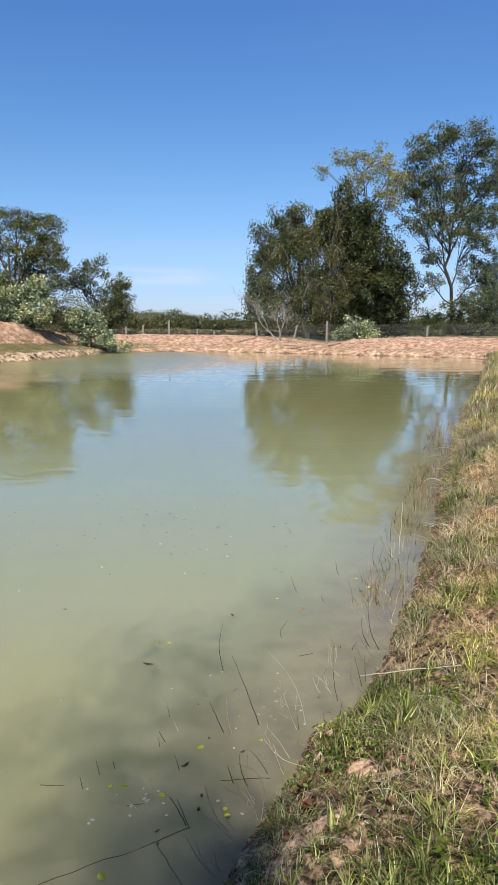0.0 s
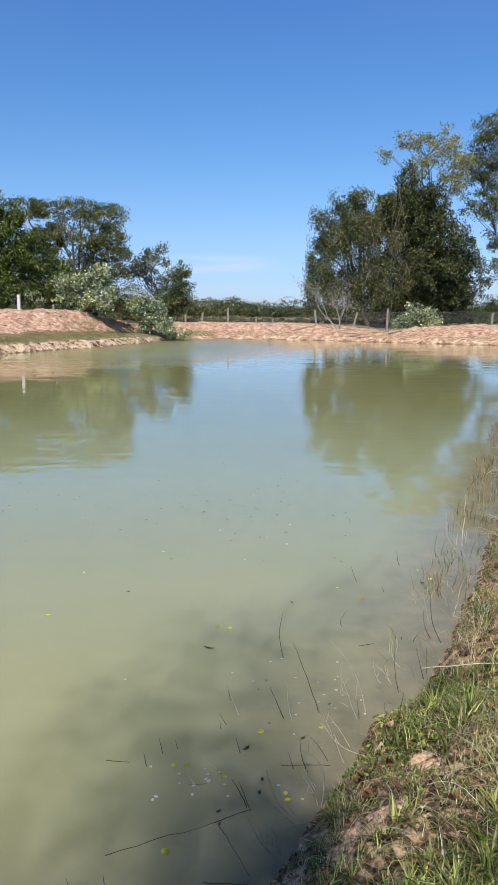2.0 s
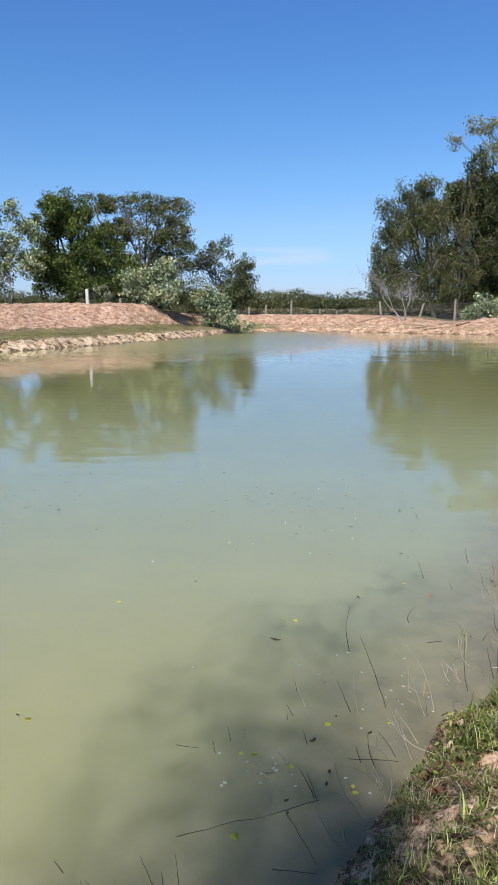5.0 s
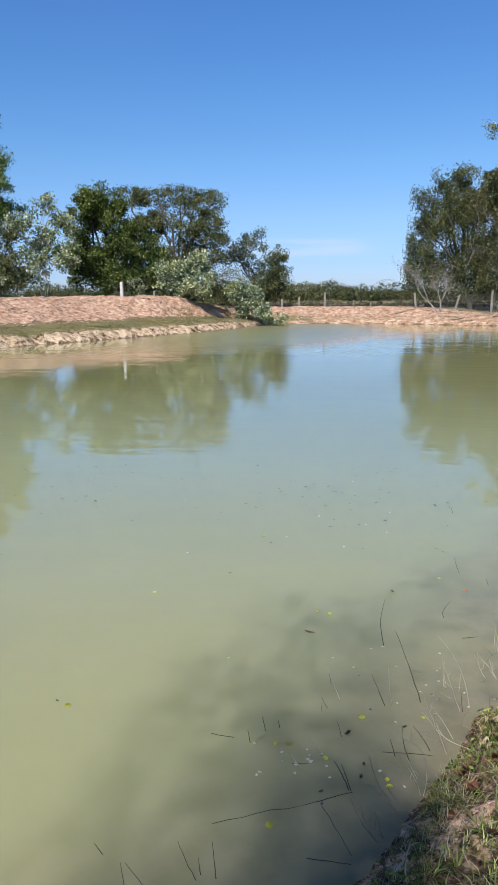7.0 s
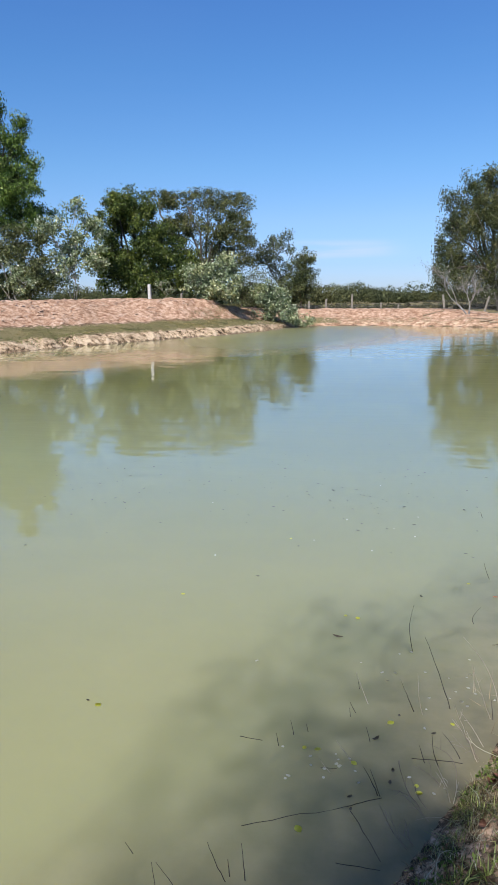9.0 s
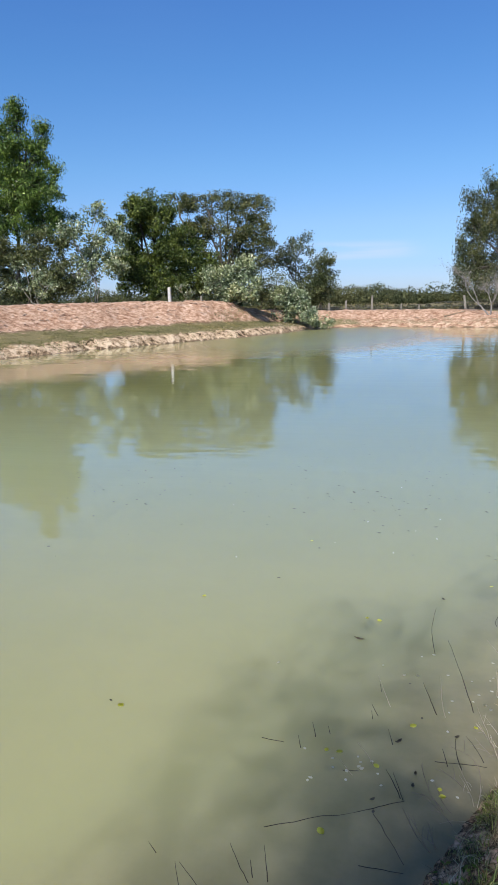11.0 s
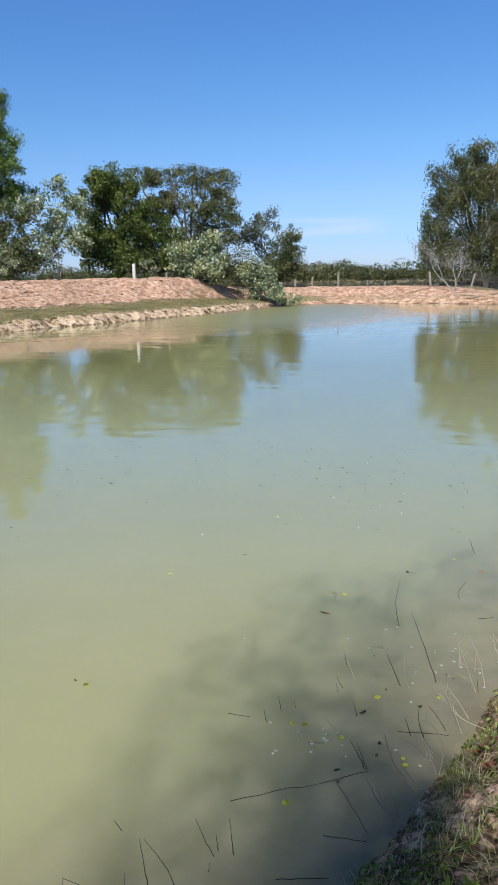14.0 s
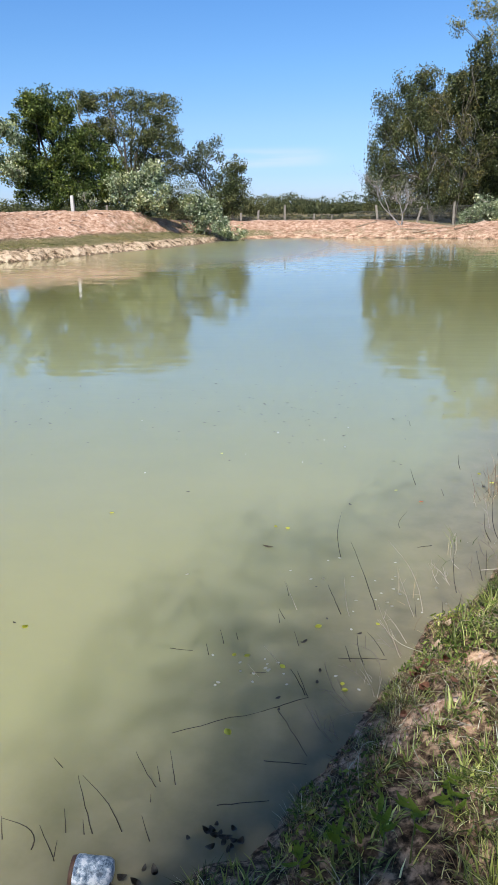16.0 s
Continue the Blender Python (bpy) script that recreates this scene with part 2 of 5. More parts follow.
def ground_material():
    m, n, l, p = mat("earth")
    att = n.new("ShaderNodeAttribute")
    att.attribute_name = "zones"
    sep = n.new("ShaderNodeSeparateColor")
    l.new(att.outputs[0], sep.inputs[0])
    clod, fine, patch = tex(n, l, 3.4, 7, 0.75), tex(n, l, 22, 4, 0.7), tex(n, l, 0.5, 4, 0.6)
    # dark low stop paints shade into the hollows of the clod relief
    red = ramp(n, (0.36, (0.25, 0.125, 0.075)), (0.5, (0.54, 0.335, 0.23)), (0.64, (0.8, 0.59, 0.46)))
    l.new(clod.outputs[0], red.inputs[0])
    # near-black low stop: the shade in the scarp's holes, put in as colour
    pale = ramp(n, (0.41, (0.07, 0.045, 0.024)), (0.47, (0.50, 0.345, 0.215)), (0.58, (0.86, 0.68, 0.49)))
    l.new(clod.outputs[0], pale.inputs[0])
    green = ramp(n, (0.35, (0.11, 0.10, 0.046)), (0.52, (0.25, 0.215, 0.108)), (0.68, (0.5, 0.39, 0.25)))
    l.new(fine.outputs[0], green.inputs[0])
    litter = ramp(n, (0.36, (0.10, 0.055, 0.033)), (0.46, (0.44, 0.27, 0.175)), (0.62, (0.78, 0.55, 0.39)))
    l.new(fine.outputs[0], litter.inputs[0])
    # ground under the grass; its near-black stop paints the shade between tufts
    shaded_thatch = ramp(n, (0.36, (0.016, 0.011, 0.007)), (0.49, (0.12, 0.08, 0.05)), (0.63, (0.5, 0.34, 0.225)))
    l.new(fine.outputs[0], shaded_thatch.inputs[0])
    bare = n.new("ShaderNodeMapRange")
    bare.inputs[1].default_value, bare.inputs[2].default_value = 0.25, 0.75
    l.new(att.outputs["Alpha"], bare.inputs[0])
    base = mix(n, l, bare.outputs[0], shaded_thatch.outputs[0], litter.outputs[0])

    def edge(sock, lo, hi, noisy):
        a = n.new("ShaderNodeMath")
        a.operation = "MULTIPLY_ADD"
        l.new(noisy, a.inputs[0])
        a.inputs[1].default_value = 0.9
        l.new(sock, a.inputs[2])
        mr = n.new("ShaderNodeMapRange")
        mr.inputs[1].default_value, mr.inputs[2].default_value = lo + 0.45, hi + 0.45
        l.new(a.outputs[0], mr.inputs[0])
        return mr.outputs[0]

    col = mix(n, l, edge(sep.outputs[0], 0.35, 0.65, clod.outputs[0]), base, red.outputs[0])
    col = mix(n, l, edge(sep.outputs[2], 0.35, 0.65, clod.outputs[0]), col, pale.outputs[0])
    tuft = tex(n, l, 1.6, 5, 0.7)
    col = mix(n, l, edge(sep.outputs[1], 0.30, 0.6, tuft.outputs[0]), col, green.outputs[0])
    l.new(col, p.inputs["Base Color"])
    p.inputs["Roughness"].default_value = 0.95
    p.inputs["Specular IOR Level"].default_value = 0.15
    add = n.new("ShaderNodeMath")
    add.operation = "MULTIPLY_ADD"
    l.new(fine.outputs[0], add.inputs[0])
    add.inputs[1].default_value = 0.25
    l.new(clod.outputs[0], add.inputs[2])
    rough = n.new("ShaderNodeVectorMath")
    rough.operation = "DOT_PRODUCT"
    l.new(att.outputs["Vector"], rough.inputs[0])
    rough.inputs[1].default_value = (1, 1, 1)
    lim = n.new("ShaderNodeClamp")
    lim.inputs[1].default_value, lim.inputs[2].default_value = 0.1, 0.6
    l.new(rough.outputs["Value"], lim.inputs[0])
    l.new(lim.outputs[0], bump(n, l, p, add.outputs[0], 1.0, 0.2).inputs["Strength"])
    return m


def water_material():
    m, n, l, p = mat("pond water")
    att = n.new("ShaderNodeAttribute")
    att.attribute_name = "depth"
    mr = n.new("ShaderNodeMapRange")
    mr.inputs[1].default_value, mr.inputs[2].default_value = 0.0, 0.4
    cloud = tex(n, l, 0.8, 4, 0.6)
    mud = tex(n, l, 5, 4, 0.6)
    l.new(att.outputs["Fac"], mr.inputs[0])
    turbid = ramp(n, (0.3, (0.328, 0.33, 0.168)), (0.7, (0.36, 0.355, 0.188)))
    l.new(cloud.outputs[0], turbid.inputs[0])
    # colour by distance: a blue-green band paints in reflected sky, olive beyond reflected trees
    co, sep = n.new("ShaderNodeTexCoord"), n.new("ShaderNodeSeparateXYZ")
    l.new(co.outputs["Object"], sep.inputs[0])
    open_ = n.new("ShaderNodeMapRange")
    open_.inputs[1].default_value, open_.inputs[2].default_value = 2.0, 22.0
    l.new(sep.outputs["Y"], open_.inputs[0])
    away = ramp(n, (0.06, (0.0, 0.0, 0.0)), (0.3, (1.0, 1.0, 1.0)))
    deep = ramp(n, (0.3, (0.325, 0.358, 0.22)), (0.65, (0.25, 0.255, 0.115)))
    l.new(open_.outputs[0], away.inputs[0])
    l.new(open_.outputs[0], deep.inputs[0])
    murk_reflect = mix(n, l, away.outputs[0], turbid.outputs[0], deep.outputs[0])
    bed = ramp(n, (0.35, (0.225, 0.2, 0.12)), (0.65, (0.3, 0.265, 0.16)))
    l.new(mud.outputs[0], bed.inputs[0])
    l.new(mix(n, l, mr.outputs[0], bed.outputs[0], murk_reflect), p.inputs["Base Color"])
    p.inputs["IOR"].default_value = 1.6
    # cloudy water: light spreads in it
    p.subsurface_method = "BURLEY"
    p.inputs["Subsurface Scale"].default_value = 0.65
    clear = n.new("ShaderNodeMapRange")
    clear.inputs[1].default_value, clear.inputs[2].default_value = 0.0, 0.05
    l.new(att.outputs["Fac"], clear.inputs[0])
    l.new(clear.outputs[0], p.inputs["Subsurface Weight"])
    p.inputs["Subsurface Radius"].default_value = (1.0, 0.92, 0.5)
    swell = tex(n, l, 1.0, 3, 0.52, (0.09, 0.6, 1))
    fine = tex(n, l, 1.0, 3, 0.55, (0.6, 1.9, 1))
    add = n.new("ShaderNodeMath")
    add.operation = "MULTIPLY_ADD"
    l.new(fine.outputs[0], add.inputs[0])
    add.inputs[1].default_value = 0.65
    l.new(swell.outputs[0], add.inputs[2])
    # the breeze ripples the open water more than the lee of the near shore
    breeze = n.new("ShaderNodeMapRange")
    breeze.inputs[1].default_value, breeze.inputs[2].default_value = 14.0, 34.0
    breeze.inputs[3].default_value, breeze.inputs[4].default_value = 0.55, 1.0
    l.new(sep.outputs["Y"], breeze.inputs[0])
    gust = n.new("ShaderNodeVectorMath")
    gust.operation = "DISTANCE"
    flat = n.new("ShaderNodeVectorMath")
    flat.operation = "MULTIPLY"
    flat.inputs[1].default_value = (1.0, 0.45, 0.0)
    l.new(co.outputs["Object"], flat.inputs[0])
    l.new(flat.outputs[0], gust.inputs[0])
    gust.inputs[1].default_value = (-6.2, 16.9, 0.0)
    ruffle = n.new("ShaderNodeMapRange")
    ruffle.inputs[1].default_value, ruffle.inputs[2].default_value = 3.6, 7.0
    ruffle.inputs[3].default_value, ruffle.inputs[4].default_value = 3.2, 0.0
    l.new(gust.outputs["Value"], ruffle.inputs[0])
    # wavelets too small to tell apart blur what is mirrored there
    fret = n.new("ShaderNodeMapRange")
    fret.inputs[1].default_value, fret.inputs[2].default_value = 0.0, 3.2
    fret.inputs[3].default_value, fret.inputs[4].default_value = 0.014, 0.24
    l.new(ruffle.outputs[0], fret.inputs[0])
    hazy, worst = n.new("ShaderNodeMapRange"), n.new("ShaderNodeMath")
    hazy.inputs[1].default_value, hazy.inputs[2].default_value = 20.0, 36.0
    hazy.inputs[3].default_value, hazy.inputs[4].default_value = 0.014, 0.045
    l.new(sep.outputs["Y"], hazy.inputs[0])
    worst.operation = "MAXIMUM"
    l.new(fret.outputs[0], worst.inputs[0])
    l.new(hazy.outputs[0], worst.inputs[1])
    l.new(worst.outputs[0], p.inputs["Roughness"])
    calm, curl = n.new("ShaderNodeMath"), n.new("ShaderNodeMath")
    calm.operation, curl.operation = "MULTIPLY", "MULTIPLY_ADD"
    l.new(breeze.outputs[0], calm.inputs[0])
    l.new(add.outputs[0], calm.inputs[1])
    chop = tex(n, l, 1.0, 2, 0.5, (1.4, 6.0, 1))
    l.new(chop.outputs[0], curl.inputs[0])
    l.new(ruffle.outputs[0], curl.inputs[1])
    l.new(calm.outputs[0], curl.inputs[2])
    bump(n, l, p, curl.outputs[0], 1.0, 0.015)
    return m


EARTH, WATER = ground_material(), water_material()
BARK_GREY = bark_material("grey bark", (0.07, 0.058, 0.045), (0.20, 0.175, 0.145))
BARK_DARK = bark_material("dark bark", (0.022, 0.018, 0.014), (0.075, 0.062, 0.05))
BARK_ASH = bark_material("ashen bark", (0.18, 0.165, 0.15), (0.42, 0.395, 0.37))
BARK_PALE = bark_material("pale dead wood", (0.28, 0.24, 0.20), (0.55, 0.50, 0.45))
LEAF_DARK = leaf_material("dark leaves", (0.011, 0.018, 0.006), (0.045, 0.06, 0.02), (0.2, 0.22, 0.095))
LEAF_OLIVE = leaf_material("olive leaves", (0.022, 0.031, 0.011), (0.09, 0.108, 0.041), (0.26, 0.275, 0.135), patch=0.6)
LEAF_GREEN = leaf_material("green leaves", (0.022, 0.038, 0.009), (0.092, 0.132, 0.03), (0.28, 0.325, 0.095))
LEAF_YELLOW = leaf_material("yellowing leaves", (0.14, 0.165, 0.065), (0.28, 0.28, 0.12), (0.48, 0.42, 0.26))
LEAF_GREY = leaf_material("grey green leaves", (0.024, 0.036, 0.016), (0.095, 0.118, 0.058), (0.33, 0.36, 0.235))
LEAF_BROWN = leaf_material("brownish leaves", (0.03, 0.042, 0.015), (0.12, 0.136, 0.052), (0.29, 0.285, 0.14))
LEAF_SILVER = leaf_material("silvery leaves", (0.10, 0.14, 0.06), (0.31, 0.365, 0.21), (0.68, 0.71, 0.58), shine=0.5, through=0.06)
# distance haze is mixed into these two leaf colours: paler, greyer, less contrast
LEAF_FAR = leaf_material("hazy far leaves", (0.07, 0.09, 0.058), (0.105, 0.128, 0.08), (0.145, 0.165, 0.1), patch=0.2, shine=0.8)
LEAF_WOOD = leaf_material("hazy woodland leaves", (0.068, 0.082, 0.042), (0.11, 0.122, 0.06), (0.165, 0.168, 0.088), patch=0.2, shine=0.8)
SCRUB_LEAF = leaf_material("dull scrub leaves", (0.07, 0.075, 0.036), (0.13, 0.13, 0.062), (0.21, 0.2, 0.105), patch=0.3, shine=0.8)
LEAF_VINE = leaf_material("brown green vine leaves", (0.045, 0.045, 0.016), (0.125, 0.115, 0.042), (0.24, 0.21, 0.09), patch=0.8)
LEAF_LILAC = leaf_material("pale dry leaves", (0.16, 0.15, 0.14), (0.33, 0.31, 0.31), (0.52, 0.49, 0.49), shine=0.6)
LEAF_PLUME = leaf_material("plumy leaves", (0.036, 0.072, 0.014), (0.11, 0.185, 0.036), (0.27, 0.36, 0.085))

# ---- ground: one sheet from underfoot to the horizon ----
view = np.radians(np.concatenate([np.arange(-42, 26, 0.23), np.arange(26, 318, 4.0)]))
ring = np.concatenate([[0.0, 0.12], 0.25 * 1.022 ** np.arange(0, 130), np.geomspace(4.3, 22, 80), np.geomspace(22.2, 58, 120), np.geomspace(60, 3500, 40)])
gx, gy = polar(ring, view)
gz, gd, gl, gf, gn = land(gx, gy)
gz = np.where(np.hypot(gx, gy) > 300, 0.8, gz)
me = smooth(mesh_of("ground", np.stack([gx, gy, gz], -1).reshape(-1, 3), grid_faces(len(ring), len(view), True)))
zone = me.color_attributes.new("zones", "FLOAT_COLOR", "POINT")
soil = gl * step(3.2, 4.4, gd) * (1 - step(9, 12, gd)) + gf * step(-0.1, 0.1, gd) * (1 - step(5.0, 8, gd))
turf = gl * (step(0.4, 0.9, gd) * (1 - step(3.0, 4.2, gd)) + step(9, 12, gd)) + gf * (0.36 * step(0.1, 0.5, gd) * (1 - step(1.4, 2.2, gd)) + step(5.5, 8, gd)) + gn * step(8, 14, np.hypot(gx, gy)) * 0.5
turf = turf + gf * 0.7 * np.exp(-((gx + 7.0) / 1.7) ** 2) * step(0.1, 0.35, gd) * (1 - step(0.9, 1.7, gd))
scarp = (gl + 0.45 * gf) * step(-0.1, 0.1, gd) * (1 - step(0.5, 1.0, gd))
zone.data.foreach_set("color", np.stack([soil, turf, scarp, bare_soil(gx, gy, gd)], -1).astype(np.float32).ravel())
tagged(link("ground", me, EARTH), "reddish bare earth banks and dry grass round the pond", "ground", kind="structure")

# ---- water ----
wr = np.concatenate([np.geomspace(0.8, 60, 160)])
wa = np.radians(np.arange(0, 360, 1.5))
wx, wy = polar(wr, wa)
wz, wd, *_ = land(wx, wy)
wf = grid_faces(len(wr), len(wa), True)
wf = wf[wd.ravel()[wf].min(axis=1) < 1.5]
me = smooth(mesh_of("water", np.stack([wx, wy, np.zeros_like(wx)], -1).reshape(-1, 3), wf))
dep = me.attributes.new("depth", "FLOAT", "POINT")
dep.data.foreach_set("value", np.clip(-wz, 0, 3).astype(np.float32).ravel())
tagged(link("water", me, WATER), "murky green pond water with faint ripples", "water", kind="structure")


# ---- trees and bushes ----
def tubes(paths, sides=6):
    """One mesh's arrays of tapered tubes; each path is (points, first radius, last radius)."""
    vs, fs, base = [], [], 0
    for pts, r0, r1 in paths:
        pts = [Vector(p) for p in pts]
        k = len(pts)
        for i, p in enumerate(pts):
            way = (pts[min(i + 1, k - 1)] - pts[max(i - 1, 0)])
            way = way.normalized() if way.length > 1e-6 else Vector((0, 0, 1))
            side = way.cross(Vector((0.3, 1, 0.2))).normalized()
            up = way.cross(side)
            r = r0 + (r1 - r0) * i / (k - 1)
            vs += [p + r * (math.cos(6.2832 * s / sides) * side + math.sin(6.2832 * s / sides) * up) for s in range(sides)]
        for i in range(k - 1):
            for s in range(sides):
                s2 = (s + 1) % sides
                fs.append((base + i * sides + s, base + i * sides + s2, base + (i + 1) * sides + s2, base + (i + 1) * sides + s))
        base += k * sides
    return np.array([tuple(v) for v in vs]), np.array(fs)


def bend(a, b, rng, sag=0.12, k=5):
    """A crooked path from a to b."""
    a, b = Vector(a), Vector(b)
    length = (b - a).length
    off = Vector(rng.normal(0, sag * length, 3)) * 0.6
    off.z = abs(off.z)
    pts = []
    for i in range(k):
        u = i / (k - 1)
        pts.append(a.lerp(b, u) + off * math.sin(math.pi * u) + Vector(rng.normal(0, 0.015 * length, 3)) * (0 < i < k - 1))
    return pts


def leaves(centres, length, width, rng, droop=0.0, up=0.5):
    """Leaf blades as rhombs with turned, varied attitudes."""
    n = len(centres)
    axis = rng.normal(0, 1, (n, 3))
    axis[:, 2] -= droop
    axis /= np.linalg.norm(axis, axis=1, keepdims=True)
    nor = rng.normal(0, 1, (n, 3))
    nor[:, 2] += up
    nor[:, 1] -= up * 0.5
    side = np.cross(axis, nor)
    side /= np.linalg.norm(side, axis=1, keepdims=True) + 1e-9
    nor = np.cross(side, axis)
    s = rng.uniform(0.65, 1.3, (n, 1))
    a, w = axis * length * s * 0.5, side * width * s * 0.5
    mid = centres + nor * width * 0.12 * s
    vs = np.stack([centres - a, mid + w - a * 0.1, centres + a, mid - w - a * 0.1], 1).reshape(-1, 3)
    return vs, np.arange(4 * n).reshape(n, 4)


def tree(name, label, base, lobes, leaf, bark, trunk=0.2, fork=0.35, seed=1, clumps=8.0, per=42, size=0.17, slim=0.55, spread=0.25,
         droop=0.0, deep=0.9, shell=0.55, stems=1, twig_r=0.012, category="tree", hang=0.0, group="", bough=3.6, puff=0.85, core=0.34, vines=0, leader=False):
    """A trunk that forks to limbs, one for each lobe (x, z, rx, rz) of the crown; clumps of leaves on twigs fill the lobes."""
    rng = np.random.default_rng(seed)
    bx, by = base
    bz = height(bx, by) - 0.08
    thing = tagged(empty(name, (bx, by, bz)), label, category, group)
    zmin, zmax = min(l[1] - l[3] for l in lobes), max(l[1] + l[3] for l in lobes)
    mid = np.mean([l[0] for l in lobes])
    paths, spots, limbs = [], [], []
    forks = []
    for k in range(stems):
        fz = (zmax - bz) * 0.8 if leader else max((zmax - bz) * fork, 0.15) * rng.uniform(0.8, 1.2)
        f = Vector(((mid - bx) * 0.3 + rng.normal(0, 0.25) * (stems > 1), rng.normal(0, 0.2), fz))
        paths.append((bend((rng.normal(0, 0.1) * (stems > 1), 0, 0), f, rng, 0.05, 12 if leader else 6), trunk, trunk * (0.2 if leader else 0.7)))
        forks.append(f)
    for i, (lx, lz, rx, rz, *at) in enumerate(lobes):
        ry = deep * (rx + rz) * 0.5
        c = Vector((lx - bx, at[0] - by if at else rng.normal(0, 0.5 * deep), lz - bz))
        f = min(forks, key=lambda q: (q - c).length)
        if leader:
            f = min(paths[0][0], key=lambda q: abs(q.z - c.z * rng.uniform(0.5, 0.62)))
        elif c.z < f.z:
            f = f * max(0.3, c.z / f.z * 0.8)
        limb = bend(f, c, rng, 0.17, 6)
        mine = [(limb, trunk * (0.36 if leader else 0.5), trunk * (0.1 if leader else 0.16))]
        limbs.append(mine)
        count = max(5, int(1.9 * clumps * (rx * rz + 0.3 * (rx + rz) * ry)))
        reach = np.array((rx, ry, rz))
        boughs = []
        for _ in range(max(4, int(count / bough))):
            v = rng.normal(0, 1, 3)
            v /= np.linalg.norm(v)
            r = (shell + (0.98 - shell) * rng.random() ** 0.6) * (1 + 0.10 * rng.normal()) * (1.22 if rng.random() < 0.08 else 1)
            q = np.array(c) + v * r * reach
            boughs.append(q)
            a = limb[rng.integers(2, 6)]
            mine.append((bend(a, q, rng, 0.10, 4), twig_r * 2.0, twig_r * 0.7))
        ball = min(0.62, 0.16 + 0.24 * min(rx, rz)) * puff
        for _ in range(count):
            k = rng.integers(len(boughs))
            at_ = np.array(c) + rng.uniform(-0.66, 0.66, 3) * reach if rng.random() < core else boughs[k]
            q = at_ + np.clip(rng.normal(0, 1, 3), -1.8, 1.8) * ball * np.array((1, 1, 0.62))
            if q[2] < 0.12:
                q[2] = 0.12 + 0.2 * rng.random()
            spots.append(q)
            if rng.random() < 0.35:
                mine.append((bend(limb[rng.integers(2, 6)] if at_ is not boughs[k] else at_, q, rng, 0.10, 3), twig_r * 1.2, twig_r * 0.5))
    spots = np.array(spots)
    per = int(per * 2.1)
    pts = np.repeat(spots, per, axis=0)
    pts = pts + np.clip(rng.normal(0, 1, pts.shape), -1.7, 1.7) * spread * rng.uniform(0.5, 1.3, (len(spots), 1)).repeat(per, axis=0) * np.array((1, 1, 0.8))
    if hang:
        pts[:, 2] -= hang * rng.random(len(pts)) ** 2
    pts[:, 2] = np.maximum(pts[:, 2], 0.05)
    v, f = leaves(pts, size * 0.88, size * 0.88 * slim, rng, droop, 1.0)
    link("crown", mesh_of("crown", v, f), leaf, thing)
    v, f = tubes(paths)
    link("trunk", smooth(mesh_of("trunk", v, f)), bark, thing)
    front = spots[spots[:, 1] < np.median(spots[:, 1])]
    for _ in range(vines):
        q = Vector(front[rng.integers(len(front))]) + Vector((0, -0.35, 0))
        low = max(0.3, q.z - rng.uniform(1.0, 3.2))
        v, f = tubes([(bend(q, (q.x + rng.normal(0, 0.4), q.y - 0.1, low), rng, 0.12, 8), 0.012, 0.006)], 4)
        link("vine", smooth(mesh_of("vine", v, f)), BARK_ASH, thing, "pale hanging vine")
    for mine in limbs:
        v, f = tubes(mine)
        link("limb", smooth(mesh_of("limb", v, f)), bark, thing)
    return thing


tree("vine_draped_tree", "broad olive tree draped in hanging vines behind the fence", (6.0, 53.0),
     [(2.8, 5.9, 1.4, 2.4), (3.6, 7.9, 1.5, 2.1), (5.3, 8.9, 1.7, 1.8), (6.1, 6.1, 2.0, 2.5), (4.1, 3.4, 2.1, 1.8), (2.3, 3.4, 0.8, 1.5), (6.7, 3.0, 2.0, 1.7), (4.9, 10.3, 0.6, 0.5), (3.5, 9.4, 0.5, 0.5)],
     LEAF_OLIVE, BARK_GREY, 0.2, 0.25, 11, per=78, size=0.135, hang=0.7, droop=0.8, vines=14)
tree("dark_tree", "tall dense dark green tree wrapped in climbers", (10.4, 54.0),
     [(8.9, 10.7, 1.0, 2.0), (9.8, 8.3, 2.2, 2.4), (9.4, 5.5, 3.0, 2.6), (11.6, 6.2, 2.3, 2.9), (13.1, 3.9, 1.8, 2.4), (10.4, 2.7, 3.2, 1.6), (8.0, 8.7, 1.4, 2.0), (10.8, 9.9, 1.6, 1.3)],
     LEAF_DARK, BARK_DARK, 0.28, 0.3, 12, per=54, size=0.185, hang=0.5, droop=0.5, vines=8)
tree("hanging_vines", "curtain of brownish vines draped over the trees by the fence", (7.4, 51.6),
     [(6.0, 8.4, 1.1, 1.2), (7.4, 7.0, 1.2, 1.5), (8.2, 9.2, 0.8, 1.2), (6.6, 4.8, 1.2, 1.2), (8.6, 5.0, 1.1, 1.4), (7.6, 3.0, 1.3, 0.9)],
     LEAF_VINE, BARK_GREY, 0.04, 0.2, 34, per=30, clumps=5, size=0.12, hang=1.1, droop=1.2, deep=0.5, stems=4, spread=0.2, category="vines", vines=8)
tree("leafy_scrub", "bright green scrub by the airy tree", (17.6, 58.0),
     [(16.6, 2.0, 1.2, 0.9), (18.4, 2.2, 1.2, 1.1), (15.6, 1.5, 0.9, 0.6)], LEAF_GREEN, BARK_GREY, 0.05, 0.1, 35, per=40, size=0.16, stems=3, category="bush")
